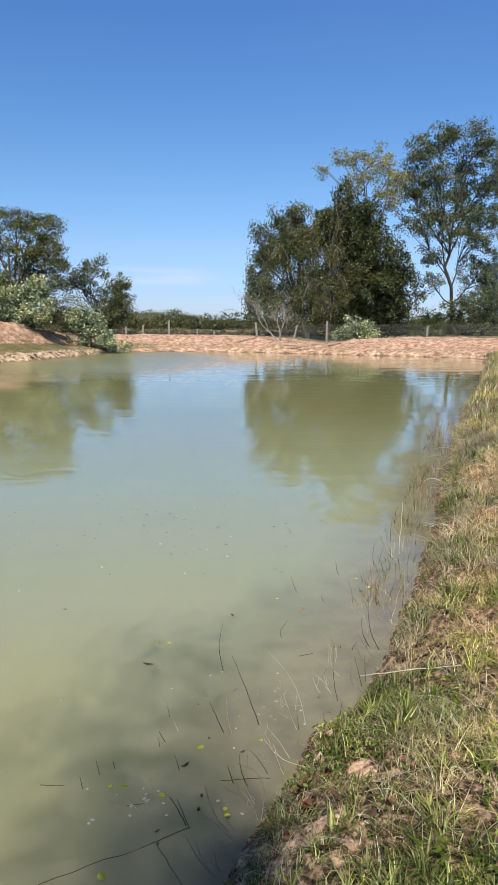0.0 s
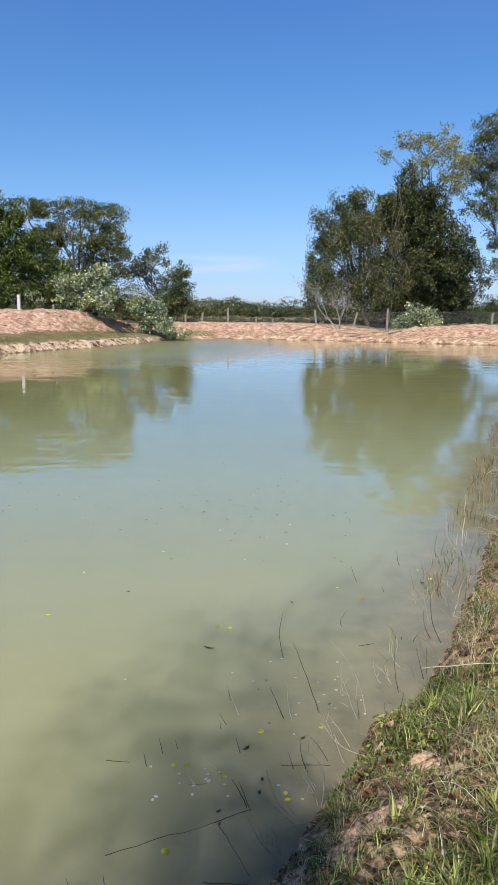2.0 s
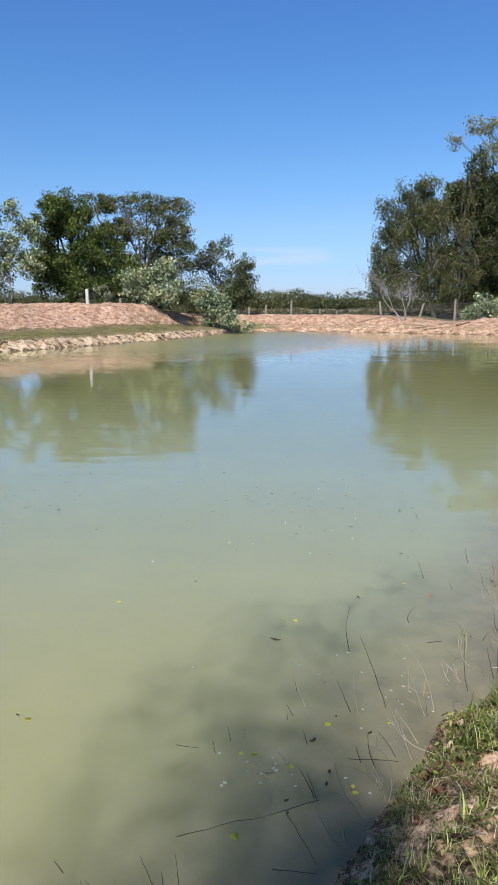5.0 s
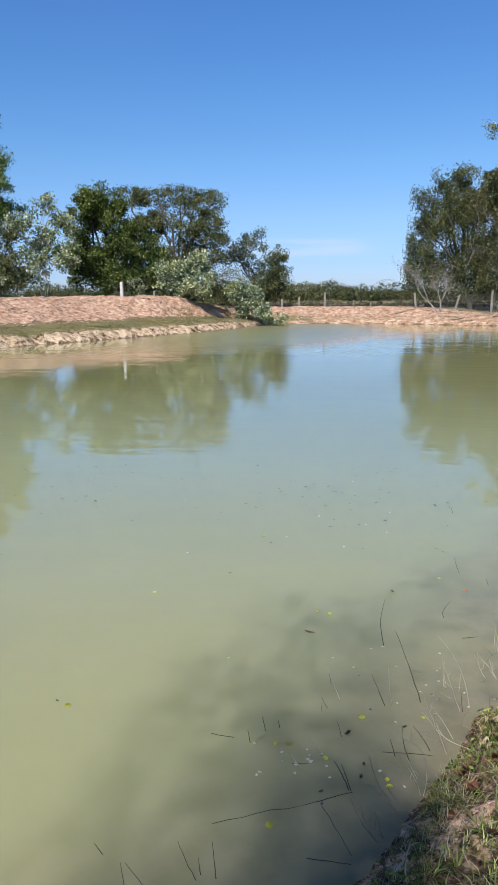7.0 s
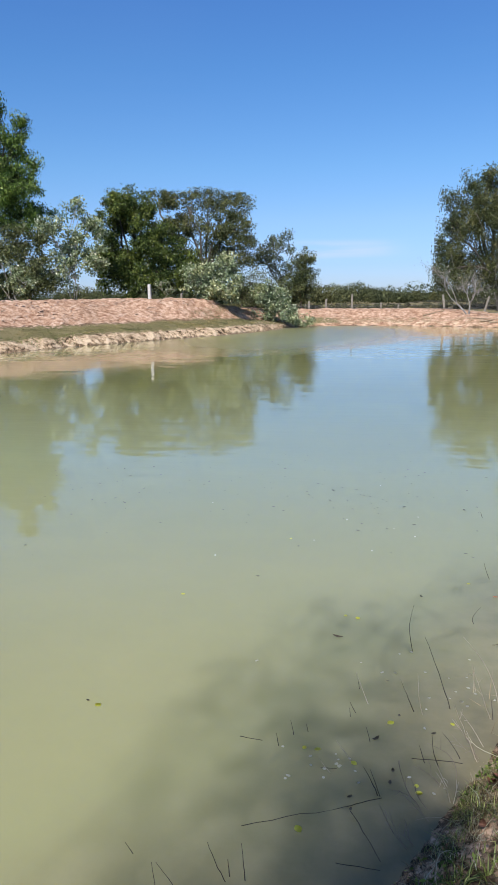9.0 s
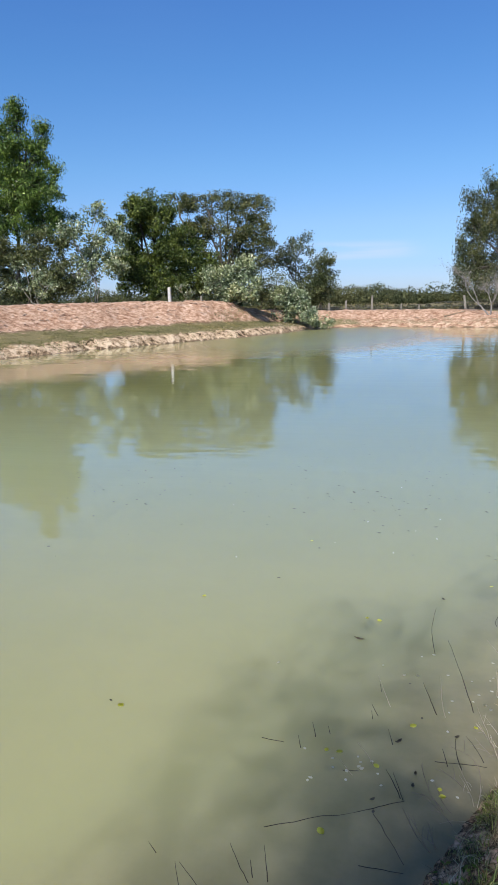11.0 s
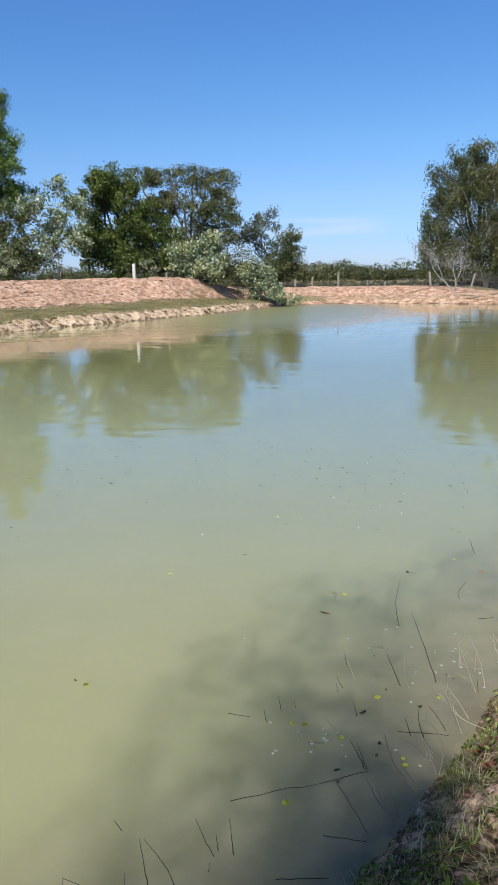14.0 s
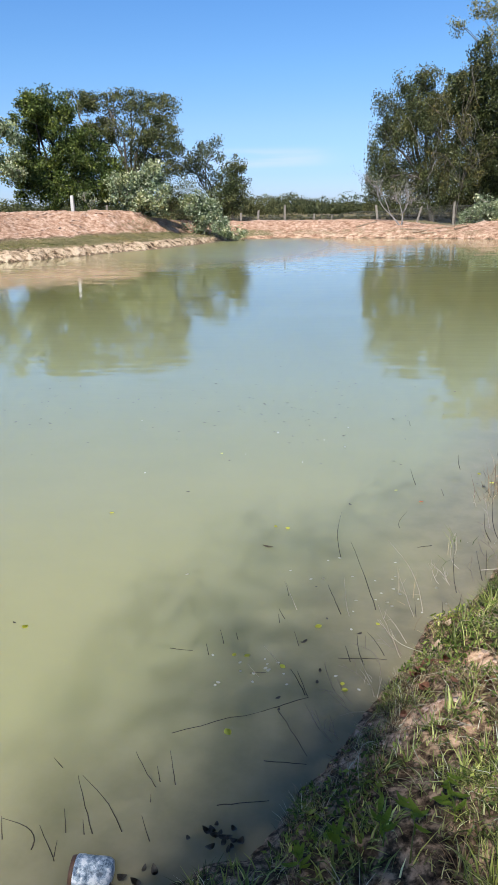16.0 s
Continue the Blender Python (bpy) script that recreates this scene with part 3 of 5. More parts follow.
tree("yellowing_tree", "tall thin crowned tree with yellowing leaves", (10.6, 56.0),
     [(7.5, 13.5, 0.7, 0.4), (9.3, 14.5, 1.3, 0.7), (11.3, 14.2, 1.2, 1.0), (12.7, 14.4, 0.8, 0.7), (12.2, 12.6, 1.3, 1.2), (10.1, 12.6, 1.2, 1.0), (12.8, 11.3, 1.0, 1.1)],
     LEAF_YELLOW, BARK_GREY, 0.16, 0.62, 13, per=26, clumps=8, size=0.17, spread=0.26, leader=True)
tree("airy_tree", "tall airy tree with forked trunk and grey green leaves", (19.1, 57.0),
     [(15.2, 15.5, 1.2, 1.3), (17.2, 16.1, 1.5, 1.1), (19.7, 15.9, 1.5, 1.4), (14.8, 13.0, 1.1, 1.6), (16.5, 12.6, 1.5, 1.7), (19.2, 13.0, 1.6, 1.8), (21.4, 13.9, 1.4, 2.3), (15.2, 10.1, 1.2, 1.3), (17.6, 9.6, 1.7, 1.7), (20.4, 9.6, 1.8, 2.0), (16.3, 7.4, 0.9, 0.8), (20.7, 6.0, 1.8, 1.8), (20.4, 3.1, 2.0, 1.8), (22.2, 3.3, 1.4, 2.2), (16.5, 5.1, 0.5, 0.9)],
     LEAF_GREY, BARK_DARK, 0.17, 0.17, 14, per=46, clumps=8, size=0.17, spread=0.28, twig_r=0.014, leader=True)
tree("plumy_tree", "tall slender tree with feathery plumes of green leaves", (-28.0, 43.0),
     [(-27.5, 14.4, 0.5, 0.9), (-27.5, 13.0, 0.95, 1.1), (-27.6, 11.4, 1.2, 1.2), (-27.6, 9.7, 1.6, 1.3), (-27.4, 7.9, 1.9, 1.3), (-25.7, 13.0, 0.45, 0.7), (-25.7, 11.8, 0.75, 0.9), (-25.6, 10.4, 0.95, 1.0), (-25.2, 8.9, 1.15, 1.0), (-25.3, 7.4, 1.6, 1.1), (-30.2, 11.5, 1.1, 2.0), (-30.5, 7.7, 2.0, 1.8)],
     LEAF_PLUME, BARK_DARK, 0.14, 0.4, 15, per=54, clumps=13, size=0.22, slim=0.3, hang=0.4, spread=0.24, droop=0.9, bough=3.4, puff=0.85, core=0.35)
tree("broad_bush", "tall tangled bush with olive and pale leaves on the mound", (-24.6, 38.4),
     [(-24.9, 5.0, 1.4, 1.0), (-23.3, 5.4, 1.3, 0.8), (-22.5, 3.9, 1.3, 1.1), (-24.9, 3.0, 1.8, 0.9), (-22.2, 2.7, 1.2, 0.8), (-26.9, 4.3, 1.3, 1.6)],
     LEAF_BROWN, BARK_GREY, 0.06, 0.12, 16, per=56, clumps=12, size=0.15, stems=4, category="bush")
tree("silver_bush", "pale leaved bush growing through the tangled one", (-23.2, 37.6),
     [(-23.3, 3.7, 0.7, 0.6), (-24.4, 4.6, 0.6, 0.6), (-22.3, 2.9, 0.7, 0.5), (-25.2, 3.2, 0.6, 0.5)],
     LEAF_SILVER, BARK_PALE, 0.03, 0.1, 30, per=12, clumps=16, size=0.16, slim=0.55, stems=4, spread=0.2, category="bush", group="silvery bushes")
tree("pale_shrub", "tall open shrub with pale silvery leaves", (-20.6, 40.0),
     [(-20.5, 7.4, 0.5, 0.5), (-21.7, 6.3, 0.7, 0.6), (-20.0, 6.2, 0.7, 0.7), (-20.6, 4.9, 1.0, 0.9), (-19.3, 4.4, 0.6, 0.8), (-21.5, 3.6, 1.0, 0.9)],
     LEAF_SILVER, BARK_PALE, 0.04, 0.2, 17, per=20, clumps=18, size=0.2, stems=3, spread=0.22, category="bush")
tree("leafy_tree", "dense bright green tree on the mound", (-19.0, 45.0),
     [(-18.5, 8.2, 1.5, 1.0), (-19.7, 7.8, 1.1, 1.0), (-16.6, 5.6, 1.3, 1.4), (-16.0, 3.5, 1.6, 1.3), (-21.0, 4.4, 0.8, 1.2), (-19.9, 7.0, 1.1, 1.1), (-18.3, 6.5, 1.5, 1.5), (-20.6, 5.4, 0.8, 1.3), (-19.3, 4.0, 1.6, 1.5), (-17.4, 4.3, 1.4, 1.6), (-20.4, 3.3, 1.0, 1.2), (-17.5, 2.9, 1.5, 1.0)],
     LEAF_GREEN, BARK_DARK, 0.2, 0.3, 18, per=76, size=0.17)
tree("spreading_tree", "spreading brownish green tree with open limbs", (-14.9, 49.0),
     [(-18.2, 8.9, 1.2, 0.6), (-16.5, 8.8, 1.6, 0.7), (-14.4, 8.8, 1.7, 0.7), (-12.8, 8.5, 1.3, 0.8), (-12.3, 6.7, 1.1, 1.3), (-13.7, 6.9, 1.6, 1.3), (-16.1, 7.1, 1.5, 1.1), (-11.7, 5.2, 0.9, 1.0), (-17.6, 6.2, 1.2, 1.2), (-13.2, 4.8, 1.4, 1.2), (-15.9, 4.9, 1.6, 1.3), (-16.8, 2.9, 2.2, 1.0)],
     LEAF_BROWN, BARK_GREY, 0.2, 0.3, 19, per=54, size=0.15)
tree("thin_tree", "small thin grey green tree", (-10.3, 54.0),
     [(-10.8, 5.4, 1.1, 0.8), (-9.7, 5.9, 0.8, 0.6), (-8.6, 4.7, 0.9, 0.8), (-10.5, 3.8, 1.1, 1.0), (-11.5, 4.8, 0.9, 1.1)],
     LEAF_GREY, BARK_GREY, 0.12, 0.35, 20, per=32, size=0.16)
tree("round_tree", "small round olive green tree by the fence", (-8.3, 52.0),
     [(-8.3, 3.6, 0.9, 1.2), (-8.5, 2.6, 1.1, 1.1), (-7.9, 4.3, 0.6, 0.6), (-8.4, 1.8, 1.0, 0.8)],
     LEAF_OLIVE, BARK_GREY, 0.1, 0.2, 21, per=60, size=0.16)
tree("silver_bush", "large silvery leaved bush on the mound", (-12.0, 41.0),
     [(-12.8, 3.1, 0.8, 0.9), (-11.5, 3.7, 0.9, 0.6), (-11.0, 2.5, 0.8, 0.9), (-12.3, 2.2, 1.2, 0.6), (-11.6, 1.9, 1.3, 0.5)],
     LEAF_SILVER, BARK_PALE, 0.04, 0.1, 22, per=26, clumps=20, size=0.19, slim=0.55, stems=5, spread=0.2, category="bush", group="silvery bushes")
tree("silver_bush", "silvery leaved bush leaning down the bank", (-8.7, 43.3),
     [(-9.1, 2.2, 0.8, 0.6), (-8.4, 1.8, 0.6, 0.6), (-8.9, 1.3, 0.9, 0.6), (-8.0, 0.9, 0.6, 0.4)],
     LEAF_SILVER, BARK_PALE, 0.03, 0.1, 23, per=26, clumps=22, size=0.17, slim=0.55, stems=4, spread=0.2, category="bush", group="silvery bushes")
tree("silver_bush", "low silvery leaved bush at the water's edge", (-7.3, 43.0),
     [(-7.2, 0.7, 0.5, 0.4), (-6.7, 0.4, 0.5, 0.35), (-7.6, 1.0, 0.4, 0.4)],
     LEAF_SILVER, BARK_PALE, 0.025, 0.1, 24, per=24, clumps=22, size=0.14, slim=0.55, stems=3, spread=0.16, category="bush", group="silvery bushes")
tree("silver_bush", "pale leaved bush at the foot of the trees", (8.5, 46.5),
     [(7.7, 1.2, 0.6, 0.5), (8.6, 1.7, 0.5, 0.7), (9.0, 1.2, 0.8, 0.5), (9.6, 1.5, 0.3, 0.5)],
     LEAF_SILVER, BARK_PALE, 0.03, 0.1, 25, per=30, clumps=24, size=0.16, slim=0.55, stems=4, spread=0.18, category="bush", group="silvery bushes")
tree("twiggy_bush", "dull twiggy bush with few leaves", (-10.5, 45.0),
     [(-10.4, 2.8, 0.7, 0.8), (-10.9, 2.2, 0.8, 0.5)], LEAF_BROWN, BARK_GREY, 0.03, 0.1, 26, per=34, clumps=24, size=0.11, stems=4, category="bush")
tree("twiggy_bush", "small pale sapling beside the white post", (-14.35, 39.0),
     [(-14.35, 2.75, 0.22, 0.25), (-14.25, 2.4, 0.25, 0.22)], LEAF_SILVER, BARK_PALE, 0.02, 0.2, 31, per=6, clumps=60, size=0.13, spread=0.12, category="bush")
tree("bare_shrub", "nearly leafless pale grey shrub on the far bank", (3.5, 46.5),
     [(1.0, 3.6, 0.5, 0.4), (2.0, 3.0, 0.6, 0.5), (3.6, 2.9, 0.5, 0.7), (3.0, 2.4, 0.5, 0.6), (4.0, 2.2, 0.4, 0.5)],
     LEAF_LILAC, BARK_ASH, 0.055, 0.2, 27, per=4, clumps=34, size=0.10, stems=2, spread=0.2, twig_r=0.006, category="bush", bough=1.8, shell=0.2)
# the tree on the near shore, behind the camera, whose shade falls on the water and the grass
tree("shade_tree", "leafy tree on the near shore that shades the water", (-1.5, -8.6),
     [(-1.2, 8.0, 0.7, 0.5, -5.2), (-1.75, 8.0, 0.6, 0.5, -5.5), (-0.3, 8.0, 0.65, 0.5, -5.35), (0.4, 8.0, 0.65, 0.5, -5.4), (-1.6, 8.0, 0.38, 0.35, -4.75), (-1.4, 8.0, 0.34, 0.3, -5.0),
      (-1.0, 8.3, 1.2, 0.6, -6.5), (0.6, 8.3, 1.0, 0.6, -6.4), (-1.15, 8.2, 0.42, 0.4, -5.32), (-0.7, 8.2, 0.4, 0.4, -5.28), (-0.25, 8.2, 0.4, 0.4, -5.2), (0.25, 8.2, 0.4, 0.4, -5.05), (-1.1, 8.8, 0.45, 0.4, -5.62), (-0.6, 8.8, 0.45, 0.4, -5.7), (-0.1, 8.8, 0.45, 0.4, -5.72), (-0.75, 8.9, 0.5, 0.4, -5.9), (-1.5, 9.6, 2.4, 1.2, -10.0), (1.8, 9.6, 2.4, 1.2, -10.2), (1.6, 7.8, 1.9, 0.8, -7.4), (-3.6, 7.8, 1.8, 0.9, -8.0), (3.6, 7.0, 1.8, 1.0, -8.2),
      (-1.64, 8.0, 0.18, 0.18, -4.36), (-1.54, 8.0, 0.14, 0.16, -4.22), (-1.4, 8.0, 0.1, 0.12, -4.24)],
     LEAF_GREEN, BARK_GREY, 0.03, 0.6, 28, per=30, clumps=18, size=0.08, deep=1.0, shell=0.2, spread=0.16, twig_r=0.004, bough=2.5, puff=0.6, core=0.25)
tree("shade_tree", "sparse leafy tree leaning out over the near shore", (-1.4, -7.6),
     [(-1.85, 8.0, 0.45, 0.4, -2.75), (-1.2, 8.0, 0.45, 0.4, -2.55), (-2.0, 8.0, 0.5, 0.4, -3.5), (-1.5, 8.0, 0.5, 0.4, -3.4), (-2.1, 8.0, 0.4, 0.4, -4.15), (-1.7, 8.0, 0.4, 0.4, -4.0), (-2.3, 8.0, 0.35, 0.4, -4.9)],
     LEAF_GREEN, BARK_GREY, 0.012, 0.6, 29, per=18, clumps=14, size=0.075, deep=1.0, shell=0.2, spread=0.24, twig_r=0.003, bough=2.5, puff=0.8, core=0.0)


def far_woods(name, label, leaf, y0, y1, n, low, high, seed, m=90, size=0.34):
    """A ragged belt of low trees far off."""
    rng = np.random.default_rng(seed)
    pts, core = [], []
    for k in range(n):
        y = rng.uniform(y0, y1)
        x = (-0.85 + 1.4 * (k + rng.random()) / n) * y
        swell = 0.5 + float(fbm(np.array([x]), np.array([y * 0.3]), 0.11, 3, seed)[0]) * 1.2
        h = (low + (high - low) * min(1.3, max(0, swell * swell * rng.uniform(0.2, 1.9)))) * y / 100
        w = h * rng.uniform(0.4, 1.1)
        v = rng.normal(0, 1, (m, 3))
        v /= np.linalg.norm(v, axis=1, keepdims=True)
        pts.append(np.array((x, y, 0.8 + h * 0.5)) + v * rng.uniform(0.72, 1.0, (m, 1)) * np.array((w, w, h * 0.5)))
        inner = rng.normal(0, 1, (m // 4, 3))
        inner /= np.linalg.norm(inner, axis=1, keepdims=True)
        core.append(pts[-1].mean(axis=0) + inner * rng.uniform(0.5, 0.88, (m // 4, 1)) * np.array((w, w, h * 0.5)))
    v, f = leaves(np.concatenate(pts), size, size * 0.7, rng)
    v2, f2 = leaves(np.concatenate(core), size * 1.9, size * 1.5, rng)
    v, f = np.concatenate([v, v2]), np.concatenate([f, f2 + len(v)])
    tagged(link(name, mesh_of(name, v, f), leaf), label, "woods", kind="stuff")


far_woods("undergrowth", "dull low scrub behind the fence", SCRUB_LEAF, 53.0, 66, 340, 0.55, 1.4, 42, 150, 0.13)
far_woods("far_woods", "low olive woods far behind the fence", LEAF_WOOD, 86, 97, 300, 1.1, 2.7, 40, 420, 0.16)
far_woods("far_woods", "distant dark green woods", LEAF_FAR, 120, 150, 150, 1.5, 3.0, 41, 260, 0.2)


# ---- fence and posts ----
CONCRETE = plain_material("weathered concrete", (0.17, 0.155, 0.13), (0.36, 0.33, 0.28), 9)
WHITE = plain_material("white painted concrete", (0.50, 0.49, 0.46), (0.68, 0.67, 0.64), 6)
WIRE, wn_, wl_, wp_ = mat("galvanised wire")
wp_.inputs["Base Color"].default_value, wp_.inputs["Metallic"].default_value, wp_.inputs["Roughness"].default_value = (0.22, 0.22, 0.21, 1), 0.4, 0.55


def post_mesh(name, h, w, lean=0.0, cap=0.02):
    """A square cast post with worn edges and a slightly uneven top; lean is the top's shift in x."""
    bm = bmesh.new()
    bmesh.ops.create_cube(bm, size=1.0)
    for v in bm.verts:
        u = v.co.z + 0.5
        v.co = Vector((v.co.x * w * (1 - 0.12 * u) + lean * u, v.co.y * w * (1 - 0.12 * u), u * h + (cap * v.co.x * 2 if u > 0.5 else -0.3)))
    bmesh.ops.bevel(bm, geom=bm.edges[:], offset=w * 0.1, segments=2, profile=0.5, affect="EDGES")
    return bm


def fence():
    y0 = 50.0
    thing = tagged(empty("fence", (0, y0, 0.7)), "sagging wire mesh fence on grey concrete posts", "fence")
    rng = random.Random(5)
    posts = [(-7.4, 1.55, 0.0), (-6.2, 1.7, 0.05), (-4.33, 2.02, 0.02), (-2.28, 1.42, 0.0), (-1.1, 1.3, 0.03), (2.08, 1.9, -0.17), (4.6, 1.75, 0.35),
             (7.07, 2.0, 0.02), (14.4, 1.7, 0.04), (21.8, 1.7, 0.0)]
    for x, top, lean in posts:
        g = height(x, y0)
        p = part("post", post_mesh("post", top - g, 0.15 if top > 1.5 else 0.12, lean), CONCRETE, thing)
        p.location = (x, 0, g - 0.7)
    paths = []
    x0, x1 = -9.0, 23.0
    low = lambda x: height(x, y0) + 0.03 - 0.7
    cells = np.arange(x0, x1, 0.5)
    lows = [low(x) for x in cells]
    gl_ = lambda x: float(np.interp(x, cells, lows))
    hi = lambda x: (0.62 + 0.45 * min(1, max(0, (x + 2) / 10))) + 0.05 * math.sin(x * 2.1)
    x = x0
    while x < x1:
        for s in (1, -1):
            h = hi(x) - gl_(x)
            xe = min(max(x + s * h, x0), x1)
            paths.append(([(x, 0, gl_(x)), (xe, 0, gl_(x) + abs(xe - x))], 0.0045, 0.0045))
        x += 0.11
    for k in range(3):
        pts = [(xx, 0, gl_(xx) + (hi(xx) - gl_(xx)) * (0.02, 0.5, 1)[k]) for xx in np.arange(x0, x1, 0.6)]
        paths.append((pts, 0.006, 0.006))
    v, f = tubes(paths, 3)
    tagged(link("wire_mesh", mesh_of("wire_mesh", v, f), WIRE, thing), "grey diamond wire mesh", kind="stuff")


fence()
g = height(-15.2, 38.7)
white_post = part("marker_post", post_mesh("marker_post", 2.74 - g, 0.19, 0.0, 0.01), WHITE, None)
white_post.location = (-15.2, 38.7, g)
tagged(white_post, "short white square concrete post standing on the mound", "post")
stub = part("stump_post", post_mesh("stump_post", 0.28, 0.12, 0.0, 0.02), CONCRETE, None)
stub.location = (-13.4, 39.2, height(-13.4, 39.2))
tagged(stub, "low grey concrete stump beside the white post", "post")


# ---- fallen poles and driftwood ----
def pole(name, label, a, b, r0, r1, material, seed, category="stick", group="", lift=0.0):
    rng = np.random.default_rng(seed)
    end = Vector(b) - Vector(a)
    pts = [p.lerp(end * (k / 7), 0.65) for k, p in enumerate(bend((0, 0, 0), end, rng, 0.03, 8))]
    v, f = tubes([(pts, r0, r1)], 7)
    ob = link(name, smooth(mesh_of(name, v, f)), material)
    ob.location = (a[0], a[1], a[2] + lift)
    return tagged(ob, label, category, group)


DRIFT = bark_material("driftwood", (0.20, 0.14, 0.09), (0.46, 0.36, 0.25))
for i, (ax, ay, bx, by, r) in enumerate([(-9.2, 42.6, -7.0, 43.3, 0.045), (-9.0, 42.4, -7.3, 42.9, 0.03), (3.9, 43.9, 6.4, 44.3, 0.05), (4.4, 43.6, 5.2, 43.3, 0.06),
                                         (6.3, 43.6, 7.2, 44.4, 0.05), (5.3, 44.6, 7.6, 44.8, 0.035), (3.2, 44.9, 4.4, 44.5, 0.04), (0.6, 46.6, 1.9, 47.2, 0.05)]):
    pole("driftwood", "weathered pale pole lying on the bank", (ax, ay, height(ax, ay) + r), (bx, by, height(bx, by) + r), r, r * 0.7, DRIFT, 60 + i, "driftwood", "poles on the banks")

# ---- twigs that stand in the shallows ----
STEM_DARK = bark_material("wet dark stem", (0.03, 0.025, 0.018), (0.11, 0.088, 0.062))
STEM_PALE = bark_material("dry pale stem", (0.42, 0.35, 0.25), (0.74, 0.66, 0.53))


def twig(name, label, x, y, tx, tz, bow, r, material, seed, fork=False, group=""):
    """A thin stem out of the water at (x, y) up to its tip at tx, tz; bow is how far its middle swings out."""
    rng = np.random.default_rng(seed)
    foot, tip = Vector((0, 0, -0.05)), Vector((tx - x, rng.uniform(-0.02, 0.02), tz))
    across = Vector((-tip.z, 0, tip.x)) * -bow
    path = []
    for k in range(10):
        u = k / 9
        path.append(foot.lerp(tip, u) + across * math.sin(math.pi * u) + Vector(rng.normal(0, 0.004 * tip.length, 3)) * (0 < k < 9))
    paths = [(path, r * 1.1, r * 0.28)]
    if fork:
        for k in (5, 7):
            w = Vector(rng.normal(0, 1, 3)) * 0.8 + (path[k] - path[k - 2]).normalized()
            paths.append((bend(path[k], path[k] + w.normalized() * rng.uniform(0.025, 0.06), rng, 0.12, 4), r * 0.6, r * 0.3))
    v, f = tubes(paths, 5)
    ob = link(name, smooth(mesh_of(name, v, f)), material)
    ob.location = (x, y, 0.0)
    return tagged(ob, label, "twig", group)


# foot x and y, tip x and z, bow
DARK_STEMS = [(0.01, 3.74, -0.01, 0.29, -0.1), (0.19, 3.21, 0.04, 0.37, 0.02), (-0.24, 3.09, -0.31, 0.06, -0.1), (-0.3, 3.05, -0.31, 0.05, 0), (-0.55, 2.84, -0.57, 0.07, 0.05), (-0.6, 2.75, -0.62, 0.06, 0), (-0.19, 2.86, -0.22, 0.07, 0.05), (-0.48, 2.88, -0.5, 0.04, 0),
    (-0.13, 2.52, -0.21, 0.12, 0.05), (-0.12, 2.52, -0.18, 0.12, 0), (0.22, 2.83, 0.12, 0.11, 0.08), (0.13, 2.76, 0.07, 0.16, -0.08), (0.42, 4.18, 0.4, 0.12, -0.45), (0.76, 4.74, 0.69, 0.05, -0.15), (0.93, 5.26, 0.88, 0.12, -0.1), (0.56, 4.91, 0.49, 0.12, -0.05),
    (1.25, 5.47, 1.23, 0.2, -0.1)]
MORE_STEMS = [(0.02, 3.15, -0.07, 0.16, 0), (0.62, 3.42, 0.58, 0.31, -0.05), (0.95, 4.03, 0.85, 0.18, -0.15), (0.98, 3.99, 0.88, 0.35, -0.1), (0.78, 3.56, 0.72, 0.18, 0), (0.63, 6.35, 0.6, 0.05, 0), (0.06, 2.77, 0.02, 0.08, 0),
    (-0.27, 3.29, -0.29, 0.06, 0), (0.8, 3.62, 0.79, 0.15, 0), (0.93, 4.07, 0.87, 0.06, 0), (0.38, 3.17, 0.36, 0.11, 0), (0.5, 3.12, 0.49, 0.12, 0), (0.57, 3.19, 0.59, 0.14, 0)]
NEAR_STEMS = [(-0.71, 1.78, -0.83, 0.23, 0.1), (-0.81, 1.76, -0.84, 0.24, 0), (-1, 2.03, -1.05, 0.05, 0), (-0.62, 1.97, -0.72, 0.14, -0.05), (-0.58, 1.99, -0.6, 0.14, 0), (-0.64, 2, -0.65, 0.07, 0), (-0.61, 1.76, -0.63, 0.12, 0), (-1.11, 1.7, -1.1, 0.09, 0),
    (-1.02, 1.68, -1.08, 0.12, 0.6), (-0.89, 1.65, -0.93, 0.15, 0), (-0.92, 1.66, -0.89, 0.07, 0), (-0.84, 1.75, -0.84, 0.06, 0), (-0.91, 1.76, -0.89, 0.12, 0), (-0.66, 1.91, -0.65, 0.04, 0)]
PALE_STEMS = [(0.42, 3.23, 0.22, 0.39, 0.1), (-0.21, 3.17, -0.29, 0.17, 0), (0.05, 3.14, 0.01, 0.23, -0.03), (0.32, 3.4, 0.29, 0.14, 0), (-0.25, 2.71, -0.34, 0.11, 0.05), (-0.32, 2.62, -0.41, 0.07, 0),
    (1.48, 5.67, 1.35, 0.34, -0.15), (1.31, 4.87, 1.31, 0.24, 0.1), (0.75, 3.69, 0.62, 0.22, -0.3), (0.6, 3.53, 0.48, 0.11, 0.1), (0.74, 3.49, 0.54, 0.11, -0.3), (0.92, 4.56, 0.87, 0.1, 0), (0.15, 2.55, 0.08, 0.14, 0.1),
    (0.15, 2.55, 0.17, 0.11, 0), (0.3, 3.38, 0.3, 0.14, 0)]
